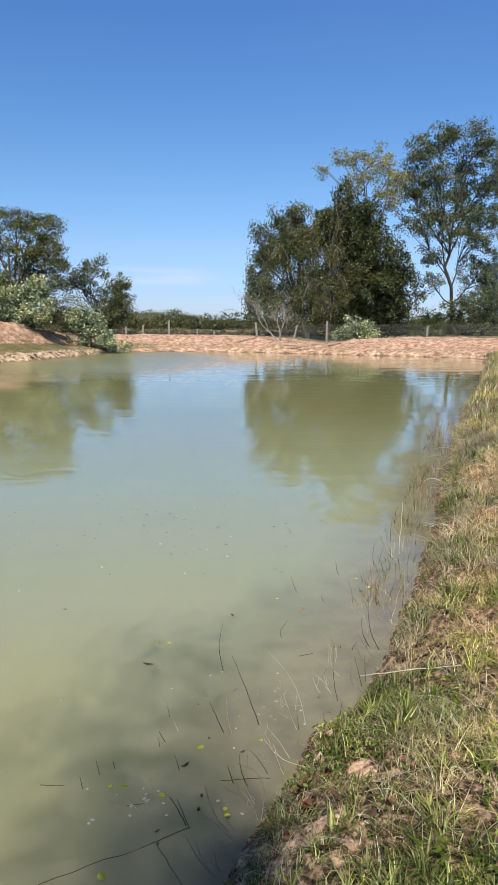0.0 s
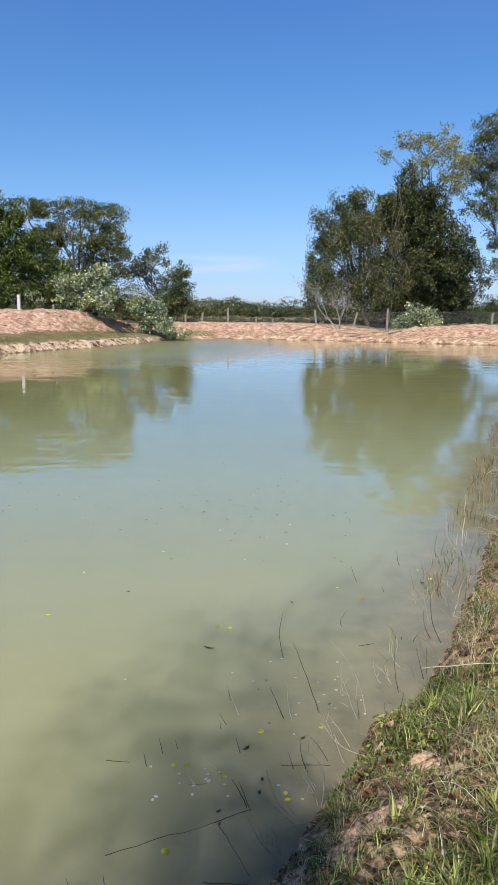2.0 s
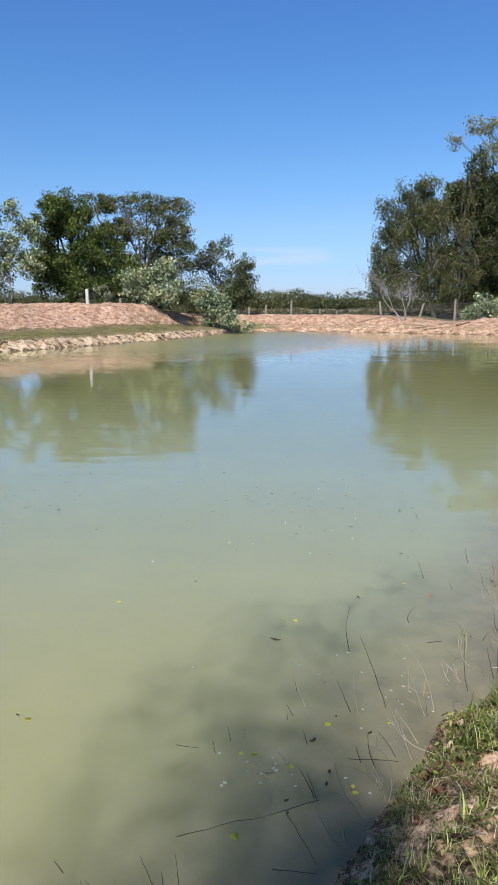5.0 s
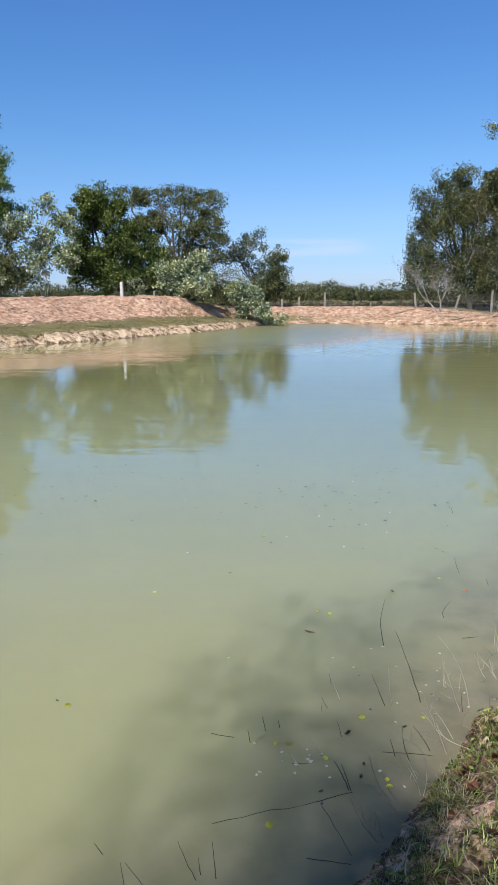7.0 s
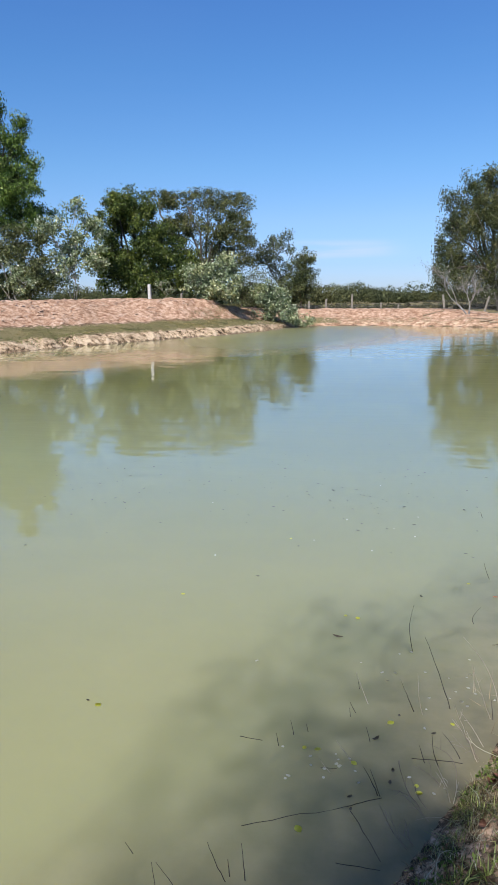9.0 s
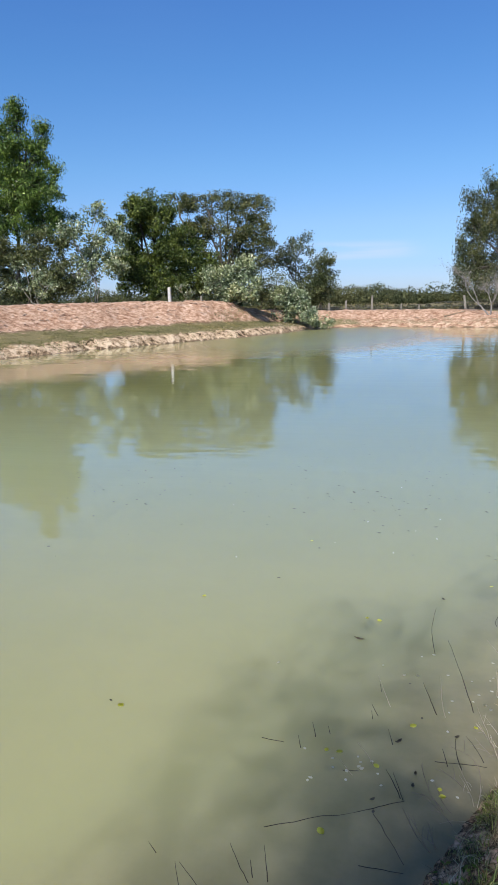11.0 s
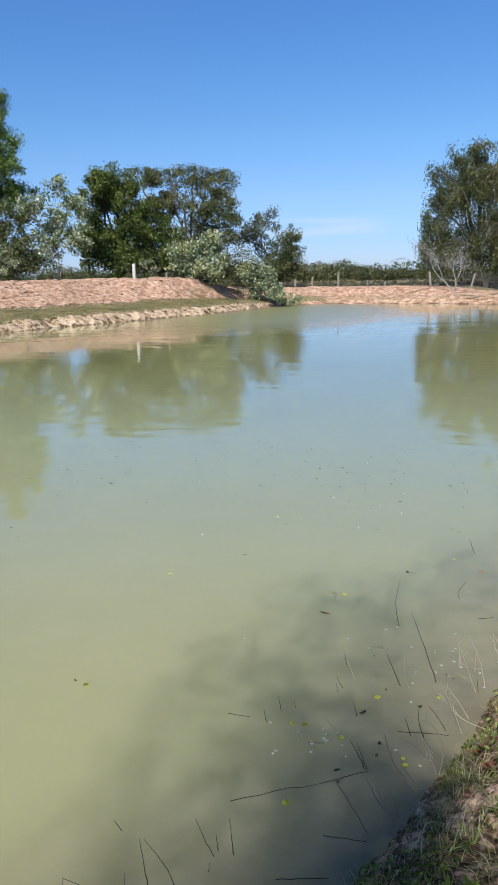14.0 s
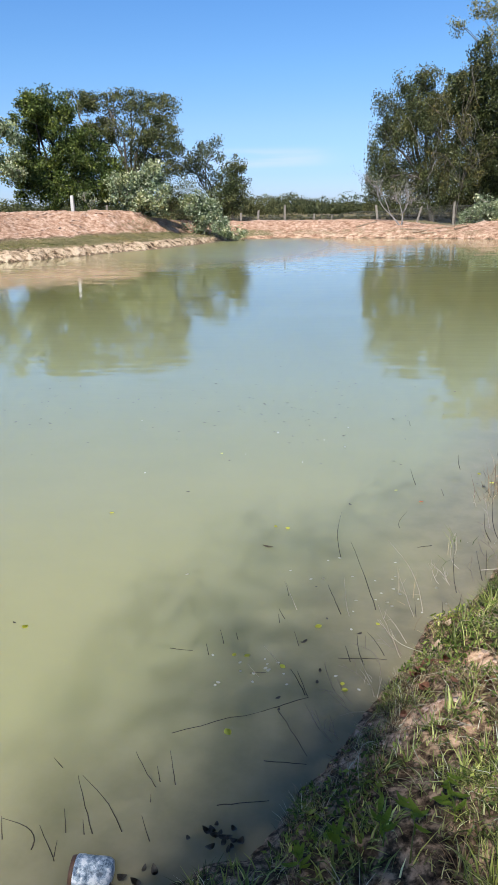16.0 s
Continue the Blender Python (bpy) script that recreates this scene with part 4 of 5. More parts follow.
EDGE_STEMS = [(0.36, 2.96, 0.18, 0.11, -0.15), (0.33, 2.94, 0.2, 0.16, 0.05), (0.38, 3.17, 0.27, 0.26, 0), (0.59, 3.5, 0.48, 0.14, -0.2), (0.65, 3.85, 0.65, 0.15, 0.1), (0.65, 3.53, 0.56, 0.08, -0.3), (0.16, 2.64, 0.08, 0.11, 0), (0.33, 2.68, 0.23, 0.06, -0.3),
    (0.29, 2.83, 0.16, 0.28, 0), (1.12, 4.06, 1.02, 0.17, 0.2), (0.94, 4.22, 0.88, 0.23, 0)]
for i, (x, y, tx, tz, bow) in enumerate(DARK_STEMS + MORE_STEMS + NEAR_STEMS):
    twig("twig", "thin dark wet stem standing in the shallow water", x, y, tx, tz, bow, 0.0022 + 0.0003 * (i % 3), STEM_DARK, 100 + i, False, "dark stems in the water")
for i, (x, y, tx, tz, bow) in enumerate(PALE_STEMS):
    twig("twig", "thin dry pale stem standing in the shallow water", x, y, tx, tz, bow, 0.0022, STEM_PALE, 160 + i, i in (9, 11, 12, 13), "pale stems in the water")
for i, (x, y, tx, tz, bow) in enumerate(EDGE_STEMS):
    twig("twig", "dry pale branched stem at the water's edge", x, y, tx, tz, bow, 0.002, STEM_PALE, 180 + i, True, "pale stems at the edge")
for i, (ax, ay, bx, by, r) in enumerate([(-0.66, 2.24, -0.27, 2.43, 0.0015), (-0.27, 2.43, -0.13, 2.51, 0.0016), (-0.01, 2.79, 0.15, 2.8, 0.0016), (-0.8, 2.78, -0.69, 2.77, 0.0018),
                                         (0.1, 2.8, 0.21, 2.8, 0.0018), (-0.28, 2.14, -0.12, 2.14, 0.0016), (-0.25, 2.41, -0.12, 2.18, 0.0016), (-0.4, 2.64, -0.33, 2.65, 0.0016), (0.45, 3.92, 0.54, 3.95, 0.0018), (-0.42, 1.92, -0.24, 1.96, 0.0017)]):
    pole("stick", "dark wet stick afloat on the water", (ax, ay, 0.002), (bx, by, 0.003), r, r * 0.7, STEM_DARK, 210 + i, "stick", "sticks on the water")
pole("stick", "long pale dry stem lying across the grass", (0.74, 3.5, 0.1), (1.22, 3.3, height(1.22, 3.3) + 0.05), 0.0018, 0.0024, STEM_PALE, 175)
pole("stick", "long pale dry stem leaning over the water", (1.5, 5.7, 0.02), (1.72, 6.5, 0.26), 0.003, 0.002, STEM_PALE, 176)


# brittle dead twigs along the rim, bent out over the water
STEM_GREY = bark_material("weathered dead twig", (0.16, 0.125, 0.09), (0.46, 0.385, 0.3))
re_ = random.Random(370)
for i in range(30):
    y = 2.25 + 2.9 * re_.random() ** 1.2
    x = float(np.interp(y, SHORE[3:24][:, 1], SHORE[3:24][:, 0])) + re_.uniform(-0.07, 0.02)
    twig("twig", "brittle grey dead twig bent out from the bank", x, y, x - re_.uniform(0.02, 0.17), re_.uniform(0.05, 0.19), re_.uniform(-0.3, 0.3), 0.0017, STEM_GREY, 371 + i, True, "dead twigs along the rim")

# ---- leaves: afloat and fallen ----
def leaf_mesh(name, length, width, curl, seed, fold=0.12):
    """A leaf blade with a midrib fold, curled edges and some thickness."""
    rng = random.Random(seed)
    bm = bmesh.new()
    rows = []
    k = 7
    for i in range(k):
        u = i / (k - 1)
        w = width * 0.5 * math.sin(math.pi * min(1, u * 0.97 + 0.03)) ** 0.75 + 0.001
        rows.append([bm.verts.new((s * w, (u - 0.5) * length, curl * (u - 0.4) ** 2 * length * 2 + abs(s) * w * fold + rng.uniform(-1, 1) * 0.02 * width)) for s in (-1, 0, 1)])
    for a, b in zip(rows, rows[1:]):
        for s in (0, 1):
            bm.faces.new((a[s], a[s + 1], b[s + 1], b[s]))
    bm.faces.ensure_lookup_table()
    bmesh.ops.solidify(bm, geom=bm.faces[:], thickness=0.0006)
    me = bpy.data.meshes.new(name)
    bm.to_mesh(me)
    bm.free()
    return me


YELLOW = plain_material("yellow leaf", (0.62, 0.64, 0.06), (0.80, 0.78, 0.14), 40, 0.5, 0.2, 0.001)
RUST = plain_material("rusty dead leaf", (0.15, 0.065, 0.04), (0.34, 0.16, 0.1), 40, 0.7, 0.3, 0.001)
ORANGE = plain_material("orange leaf", (0.62, 0.16, 0.05), (0.8, 0.3, 0.1), 40, 0.6, 0.2, 0.001)
TAN = plain_material("tan dead leaf", (0.30, 0.20, 0.12), (0.55, 0.42, 0.30), 40, 0.75, 0.3, 0.001)
BLACK = plain_material("soaked leaf", (0.035, 0.03, 0.02), (0.11, 0.09, 0.06), 40, 0.5, 0.3, 0.001)
SODDEN = plain_material("brown wet leaf", (0.08, 0.06, 0.035), (0.2, 0.15, 0.09), 40, 0.6, 0.3, 0.001)
PALE = plain_material("bleached leaf", (0.55, 0.54, 0.46), (0.74, 0.72, 0.64), 40, 0.5, 0.2, 0.001)


def scatter_leaf(name, label, places, length, width, curl, material, z, seed, group):
    rng = random.Random(seed)
    shapes = [leaf_mesh(name, length * s, width * s, curl, seed + k) for k, s in enumerate((0.8, 1.0, 1.25))]
    for me in shapes:
        me.materials.append(material)
    if z is None:
        places = [q for q in places if shore(np.array([q[0]]), np.array([q[1]]))[0][0] > 0.12]
    for i, (x, y) in enumerate(places):
        ob = new(name, shapes[i % 3])
        zz = z if z is not None else height(x, y) + 0.022
        tilt = 4 if z is not None else 14
        ob.matrix_world = pose(x, y, zz, rng.uniform(-tilt, tilt), rng.uniform(-tilt, tilt), rng.uniform(0, 360))
        tagged(ob, label, "leaf", group)


scatter_leaf("floating_leaf", "yellow leaf afloat on the pond", [(-1.02, 5.46), (-1.57, 4.22), (-1.57, 2.87), (-0.49, 2.76), (-0.43, 2.76), (-0.44, 2.27), (0.01, 2.61), (-0.26, 2.7),
    (-0.11, 3.03), (0.18, 3.08), (0.02, 2.57), (-0.35, 4.1), (-0.43, 4.12), (1.03, 5.17), (1.09, 4.99), (0.38, 4.79)],
             0.03, 0.022, 0.05, YELLOW, 0.004, 200, "yellow leaves on the water")
scatter_leaf("floating_leaf", "orange red leaf afloat on the pond", [(0.54, 4.6)], 0.038, 0.022, 0.1, ORANGE, 0.005, 210, "")
scatter_leaf("floating_leaf", "large curled brown leaf afloat on the pond", [(-0.45, 3.83)], 0.085, 0.024, 0.2, SODDEN, 0.006, 624, "")
scatter_leaf("floating_leaf", "dark soaked leaf afloat on the pond", [(-0.18, 2.89), (-0.1, 2.61), (-0.17, 2.9), (-1.64, 2.9), (-1.52, 6.01), (-0.48, 5.77), (-0.18, 5.29), (0.45, 5.32),
    (0.05, 4.51), (-0.07, 3.1), (-0.09, 2.69), (0.09, 2.99), (-0.25, 2.42), (-0.26, 2.49), (0.4, 5.39), (0.98, 4.96),
    (1.02, 4.92), (1.1, 4.77), (1.21, 4.85), (1.26, 5.05), (1.02, 4.91), (1.6, 6.3), (1.69, 6.3), (1.43, 5.09),
    (1.62, 5.46)],
             0.027, 0.012, 0.2, BLACK, 0.003, 220, "dark leaves on the water")
rl = random.Random(31)
scatter_leaf("floating_leaf", "small bleached scrap afloat on the pond", [(-1.97, 6.34), (-0.35, 7.27), (-0.6, 6.05), (-0.82, 5.46), (-0.33, 5.31), (0.01, 5.71), (-0.17, 5.88), (0.04, 6.25),
    (-1.55, 4.97), (-0.08, 3.7), (0.06, 3.53), (0.31, 3.37), (0.4, 3.33), (0.21, 3.37), (0.26, 3.25), (-0.23, 2.58),
    (0.05, 3.02), (-0.1, 3.49), (0.06, 3.18), (-0.38, 2.58), (-0.32, 2.67), (-0.33, 2.71), (-0.54, 2.54), (-0.53, 2.56),
    (-0.25, 2.65), (0.08, 2.58), (-0.17, 3.48), (-0.29, 3.56), (-0.02, 2.66), (-0.87, 3.46)]
             + [(rl.gauss(-0.36, 0.08), rl.gauss(2.66, 0.05)) for _ in range(8)] + [(rl.gauss(0.25, 0.16), rl.gauss(3.4, 0.18)) for _ in range(14)], 0.017, 0.011, 0.1, PALE, 0.003, 230, "bleached scraps on the water")
scatter_leaf("floating_leaf", "small dark scrap adrift on the pond", [(-3.6, 6.51), (-3.53, 6.58), (-3.22, 6.19), (-3.04, 6.12), (-3.01, 6.3), (-2.85, 6.17), (-3.62, 7.44), (-3.41, 7.47),
    (-3.21, 7.16), (-3.13, 6.74), (-2.85, 6.69), (-3.09, 7.61), (-2.83, 7.97), (-2.88, 8.18), (-2.23, 7.09), (-1.71, 7.5),
    (-1.72, 8.13), (-1.5, 7.82), (-1.43, 7.44), (-1.34, 8.53), (-0.83, 6.99), (-0.65, 6.65), (-0.82, 6.62), (-0.6, 7.05),
    (-0.54, 6.87), (-0.5, 6.86), (-0.32, 7.54), (-0.03, 7.39), (-0.57, 6.38), (-0.09, 6.55), (-0.23, 5.87), (0, 6.02),
    (0.47, 6.55), (0.54, 7.24), (0.79, 7.81), (-2.84, 6.52), (-1.99, 7.15), (-1.1, 6.89)], 0.036, 0.014, 0.15, BLACK, 0.003, 232, "dark scraps on the water")
scatter_leaf("fallen_leaf", "curled rusty dead leaf on the grass", [(0.29, 2.6), (0.35, 2.62), (0.82, 2.83), (0.93, 2.93), (0.24, 2.3), (0.31, 2.57), (0.33, 2.65), (0.27, 2.56)] + [(rl.gauss(0.34, 0.06), rl.gauss(2.62, 0.05)) for _ in range(10)] + [(rl.gauss(0.5, 0.1), rl.gauss(2.4, 0.1)) for _ in range(8)] + [(rl.uniform(0.3, 1.6), rl.uniform(1.9, 3.9)) for _ in range(8)],
             0.06, 0.034, 0.5, RUST, None, 240, "dead leaves on the bank")
scatter_leaf("fallen_leaf", "dry tan dead leaf on the grass", [(0.46, 2.41), (0.5, 2.44), (0.72, 3.15), (0.75, 2.21), (0.57, 2.11), (0.62, 2.5)] + [(rl.uniform(0.2, 1.8), rl.uniform(1.7, 4.5)) for _ in range(26)],
             0.05, 0.028, 0.45, TAN, None, 250, "dead leaves on the bank")


scatter_leaf("sodden_leaf", "black sodden leaf heaped at the water's edge", [(rl.gauss(-0.37, 0.05), rl.gauss(1.77, 0.03)) for _ in range(16)] + [(rl.gauss(-0.62, 0.05), rl.gauss(1.62, 0.03)) for _ in range(6)], 0.03, 0.016, 0.5, BLACK, 0.012, 260, "sodden leaves at the edge")


def specks():
    rng = np.random.default_rng(77)
    c = np.stack([rng.normal(-1.4, 1.5, 60), rng.normal(7.0, 0.8, 60), np.full(60, 0.004)], -1)
    c = np.concatenate([c, np.stack([rng.uniform(-4, 0.6, 30), rng.uniform(3.2, 9.5, 30), np.full(30, 0.004)], -1)])
    n = len(c)
    a = rng.uniform(0, 6.28, n)
    s = rng.uniform(0.004, 0.013, n)
    vs, fs = [], []
    for i in range(n):
        b = len(vs)
        for k in range(5):
            q = a[i] + k * 1.2566
            e = s[i] * (1.0 if k else 1.8)
            vs.append((c[i, 0] + e * math.cos(q), c[i, 1] + e * math.sin(q), 0.003))
        vs.append((c[i, 0], c[i, 1], 0.006))
        fs += [(b + k, b + (k + 1) % 5, b + 5) for k in range(5)]
    tagged(link("floating_debris", mesh_of("floating_debris", vs, fs), BLACK), "tiny dark flecks adrift on the pond", "debris", kind="stuff")


specks()


# ---- the drowned plastic bottle ----
def bottle():
    plastic, n, l, p = mat("scuffed pale blue plastic")
    t = tex(n, l, 28, 5, 0.7)
    r = ramp(n, (0.40, (0.06, 0.10, 0.15)), (0.5, (0.36, 0.45, 0.54)), (0.58, (0.85, 0.88, 0.90)))
    l.new(t.outputs[0], r.inputs[0])
    l.new(r.outputs[0], p.inputs["Base Color"])
    p.inputs["Roughness"].default_value = 0.35
    rust = plain_material("brown stained rim", (0.07, 0.035, 0.02), (0.17, 0.09, 0.055), 30, 0.6)
    thing = tagged(empty("plastic_container", (-0.765, 1.615, 0.0)), "half sunken scuffed blue white plastic container in the shallows", "container")
    thing.rotation_euler = (0, radians(8), radians(6))
    thing.scale = (0.95, 0.95, 0.95)

    def turned(name, prof, material, sides=28):
        bm = bmesh.new()
        rows = [[bm.verts.new((x, r * math.cos(6.28318 * k / sides), r * math.sin(6.28318 * k / sides) + 0.012)) for k in range(sides)] for x, r in prof]
        for a, b in zip(rows, rows[1:]):
            for k in range(sides):
                bm.faces.new((a[k], a[(k + 1) % sides], b[(k + 1) % sides], b[k]))
        bmesh.ops.recalc_face_normals(bm, faces=bm.faces[:])
        ob = part(name, bm, material, thing)
        smooth(ob.data)
        return ob
    turned("body", [(-0.055, 0.045), (-0.05, 0.050), (-0.03, 0.052), (-0.02, 0.050), (0.04, 0.052), (0.058, 0.050), (0.068, 0.043), (0.074, 0.02), (0.075, 0.001)], plastic)
    turned("rim", [(-0.068, 0.034), (-0.068, 0.044), (-0.056, 0.047), (-0.052, 0.044), (-0.056, 0.034), (-0.03, 0.03), (-0.03, 0.001)], rust)


bottle()

# ---- grass, straw and weeds on the near bank ----
GRASS = leaf_material("green grass", (0.11, 0.13, 0.034), (0.31, 0.345, 0.09), (0.68, 0.66, 0.28), shine=0.42, through=0.15)
WEED_LEAF = leaf_material("broad weed leaves", (0.26, 0.36, 0.06), (0.40, 0.50, 0.10), (0.55, 0.62, 0.18), shine=0.6, through=0.35)
WEED = leaf_material("weed leaves", (0.07, 0.11, 0.026), (0.19, 0.255, 0.055), (0.42, 0.46, 0.14), shine=0.6, through=0.35)
CREEP = leaf_material("creeping grass", (0.15, 0.15, 0.05), (0.48, 0.46, 0.19), (0.86, 0.79, 0.45), shine=0.5, through=0.14)
STRAW = leaf_material("dry grass", (0.16, 0.10, 0.06), (0.56, 0.43, 0.28), (0.88, 0.78, 0.6), shine=0.5, through=0.04)
WITHERED = leaf_material("withered grass", (0.09, 0.05, 0.03), (0.27, 0.17, 0.10), (0.5, 0.36, 0.23), shine=0.6, through=0.04)
TUFT = leaf_material("tufted grass", (0.05, 0.07, 0.018), (0.13, 0.165, 0.042), (0.33, 0.35, 0.125), shine=0.42, through=0.14)
SHELF = leaf_material("olive bank grass", (0.09, 0.09, 0.038), (0.2, 0.19, 0.08), (0.36, 0.32, 0.17), shine=0.6, through=0.1)
SHORT = leaf_material("short bank grass", (0.2, 0.175, 0.085), (0.34, 0.295, 0.15), (0.54, 0.45, 0.28), shine=0.6, through=0.1)


def blades(x, y, z, h, w, lean, rng, turn=None):
    """Bent, tapering blades; five corners and three faces each, as quads with a shared tip."""
    n = len(x)
    a = rng.uniform(0, 6.2832, n) if turn is None else turn
    dx, dy = np.cos(a), np.sin(a)
    sx, sy = -dy * w * 0.5, dx * w * 0.5
    l1, l2 = lean * 0.35 * h, lean * h
    zz = h * np.sqrt(np.clip(1 - (lean * 0.75) ** 2, 0.05, 1))
    P = lambda ox, oy, oz: np.stack([x + ox, y + oy, z + oz], -1)
    k1 = 0.8
    vs = np.stack([P(-sx, -sy, -0.01), P(sx, sy, -0.01), P(dx * l1 + sx * k1, dy * l1 + sy * k1, zz * 0.6), P(dx * l1 - sx * k1, dy * l1 - sy * k1, zz * 0.6),
                   P(dx * l2 + sx * 0.15, dy * l2 + sy * 0.15, zz), P(dx * l2 - sx * 0.15, dy * l2 - sy * 0.15, zz)], 1).reshape(-1, 3)
    b = np.arange(n)[:, None] * 6
    fs = np.concatenate([b + np.array((0, 1, 2, 3)), b + np.array((3, 2, 4, 5))], 0)
    return vs, fs


def gaps(x, y):
    """Hand-wide openings in the sward of the near bank, the same for all that grows there."""
    return (0.42 * fbm(x, y, 10.0, 2, 77) + 0.03) * (1 - step(4.5, 7.0, np.hypot(x, y)))


def grow(name, label, material, n, seed, where, hmin, hmax, width, lean, patchy, bias=0.0, category="grass"):
    """Blades over a stretch of ground: where(rng, n) gives x, y and a size factor; they stand where the patch noise allows."""
    rng = np.random.default_rng(seed)
    x, y, s = where(rng, n)
    z, d, lft, fr, nr = land(x, y)
    keep = (d > 0.02) & (fbm(x, y, patchy, 3, seed) + gaps(x, y) + rng.normal(0, 0.1, n) - 0.3 * bare_soil(x, y, d) > bias)
    s = s * (1 - nr * (0.6 - 0.6 * step(0.0, 0.3, d)))
    x, y, z, s = x[keep], y[keep], z[keep], s[keep]
    m = len(x)
    tall = rng.uniform(hmin, hmax, m) * s
    v, f = blades(x, y, z, tall, width * s * rng.uniform(0.7, 1.3, m), np.clip(rng.normal(lean, 0.25, m), 0.05, 1.2), rng)
    return tagged(link(name, mesh_of(name, v, f), material), label, category, kind="stuff")


def bank(rng, n, y0, y1, reach, inner=0.0):
    """Places along the right-hand shore between y0 and y1, up to reach inland."""
    y = y0 + (y1 - y0) * rng.random(n)
    k = SHORE[3:24]
    edge = np.interp(y, k[:, 1], k[:, 0])
    return edge + inner + reach * rng.random(n) ** 1.2, y, np.ones(n)


def near_spots(rng, n):
    """Underfoot, in front of the eye, thinning out to the sides and behind."""
    x, y = rng.uniform(-0.8, 2.6, n), rng.uniform(1.0, 4.6, n)
    out = rng.random(n) < 0.12
    return np.where(out, x + np.abs(rng.normal(0, 1.2, n)), x), np.where(out, y - np.abs(rng.normal(0, 1.0, n)), y), np.ones(n)


def dry_spots(rng, n):
    """As underfoot, but less of it where the tree shades the bank."""
    x, y, s = near_spots(rng, n)
    return x, np.where((y < 2.05) & (rng.random(n) < 0.75), y + 1.1, y), s


def shady_spots(rng, n):
    """The shaded foot of the bank."""
    return rng.uniform(-0.7, 1.4, n), rng.uniform(1.1, 2.1, n), np.ones(n)


def mid_spots(rng, n):
    x, y, s = bank(rng, n, 4.2, 12.0, 2.4)
    return x, y, s * (1 + (y - 4) * 0.05)


def far_spots(rng, n):
    x, y, s = bank(rng, n, 11.0, 37.0, 4.0)
    return x, y, s * (1.3 + (y - 11) * 0.035)


grow("grass", "green grass tufts on the near bank", GRASS, 18000, 300, near_spots, 0.015, 0.06, 0.0042, 1.0, 2.4, 0.12)
grow("grass", "short creeping grass on the near bank", CREEP, 34000, 310, near_spots, 0.015, 0.055, 0.0052, 0.95, 1.9, 0.05)
grow("grass", "long leaning grass blades on the near bank", GRASS, 3000, 311, near_spots, 0.07, 0.16, 0.0042, 0.8, 1.9, 0.15)
grow("dry_grass", "matted straw on the near bank", STRAW, 44000, 301, dry_spots, 0.02, 0.09, 0.0028, 1.2, 2.0, 0.0, "dry grass")
grow("grass", "green grass along the shore", GRASS, 40000, 302, mid_spots, 0.03, 0.09, 0.005, 0.9, 1.3, 0.06)
grow("dry_grass", "tangled straw along the shore", STRAW, 32000, 303, mid_spots, 0.03, 0.12, 0.004, 1.15, 1.1, -0.15, "dry grass")
grow("dry_grass", "thin straw litter along the shore", STRAW, 16000, 312, mid_spots, 0.02, 0.08, 0.003, 1.2, 1.1, -0.6, "dry grass")
grow("grass", "grass along the farther shore", GRASS, 20000, 304, far_spots, 0.04, 0.15, 0.010, 0.6, 0.8, 0.05)
grow("dry_grass", "straw along the farther shore", STRAW, 30000, 305, far_spots, 0.04, 0.16, 0.008, 0.85, 0.8, -0.15, "dry grass")


def tussocks(name, label, material, n, per, seed, where, hmin, hmax, width, open_, patchy, bias, category="grass"):
    """Tufts: blades that fan out from common roots, with bare gaps between the tufts."""
    rng = np.random.default_rng(seed)
    cx, cy, cs = where(rng, n)
    keep = fbm(cx, cy, patchy, 3, seed) + gaps(cx, cy) + rng.normal(0, 0.1, n) - 0.5 * bare_soil(cx, cy, shore(cx, cy)[0]) > bias
    cx, cy, cs = cx[keep], cy[keep], cs[keep]
    m = len(cx) * per
    a, r = rng.uniform(0, 6.2832, m), np.abs(rng.normal(0, 0.028, m)) * np.repeat(cs, per)
    x, y = np.repeat(cx, per) + r * np.cos(a), np.repeat(cy, per) + r * np.sin(a)
    z, d, *_ = land(x, y)
    ok = d > 0.02
    x, y, z, a = x[ok], y[ok], z[ok], a[ok]
    s = np.repeat(cs * rng.uniform(0.6, 1.35, len(cx)), per)[ok] * (0.45 + 0.55 * step(0.0, 0.3, d[ok]))
    k = len(x)
    v, f = blades(x, y, z, rng.uniform(hmin, hmax, k) * s, width * rng.uniform(0.7, 1.3, k) * s, np.clip(rng.normal(open_, 0.3, k), 0.05, 1.25), rng, a + rng.normal(0, 0.5, k))
    return tagged(link(name, mesh_of(name, v, f), material), label, category, kind="stuff")


tussocks("grass", "spreading tufts of green grass on the near bank", GRASS, 1900, 22, 330, near_spots, 0.02, 0.07, 0.0055, 0.95, 2.4, 0.06)
tussocks("grass", "tall dark green grass tufts on the near bank", TUFT, 480, 22, 331, near_spots, 0.02, 0.08, 0.005, 0.9, 2.0, 0.12)
tussocks("grass", "rank dark grass in the shade of the bank", TUFT, 300, 26, 335, shady_spots, 0.03, 0.085, 0.0055, 1.0, 1.2, 0.0)
tussocks("grass", "bold clumps of green grass on the near bank", GRASS, 260, 44, 347, near_spots, 0.05, 0.12, 0.006, 0.75, 2.0, 0.2)
tussocks("dry_grass", "brown withered clumps on the near bank", WITHERED, 420, 36, 348, dry_spots, 0.03, 0.09, 0.0034, 1.0, 1.8, 0.1, "dry grass")
tussocks("dry_grass", "brown withered clumps along the shore", WITHERED, 800, 30, 349, mid_spots, 0.04, 0.11, 0.0036, 1.0, 0.9, 0.05, "dry grass")
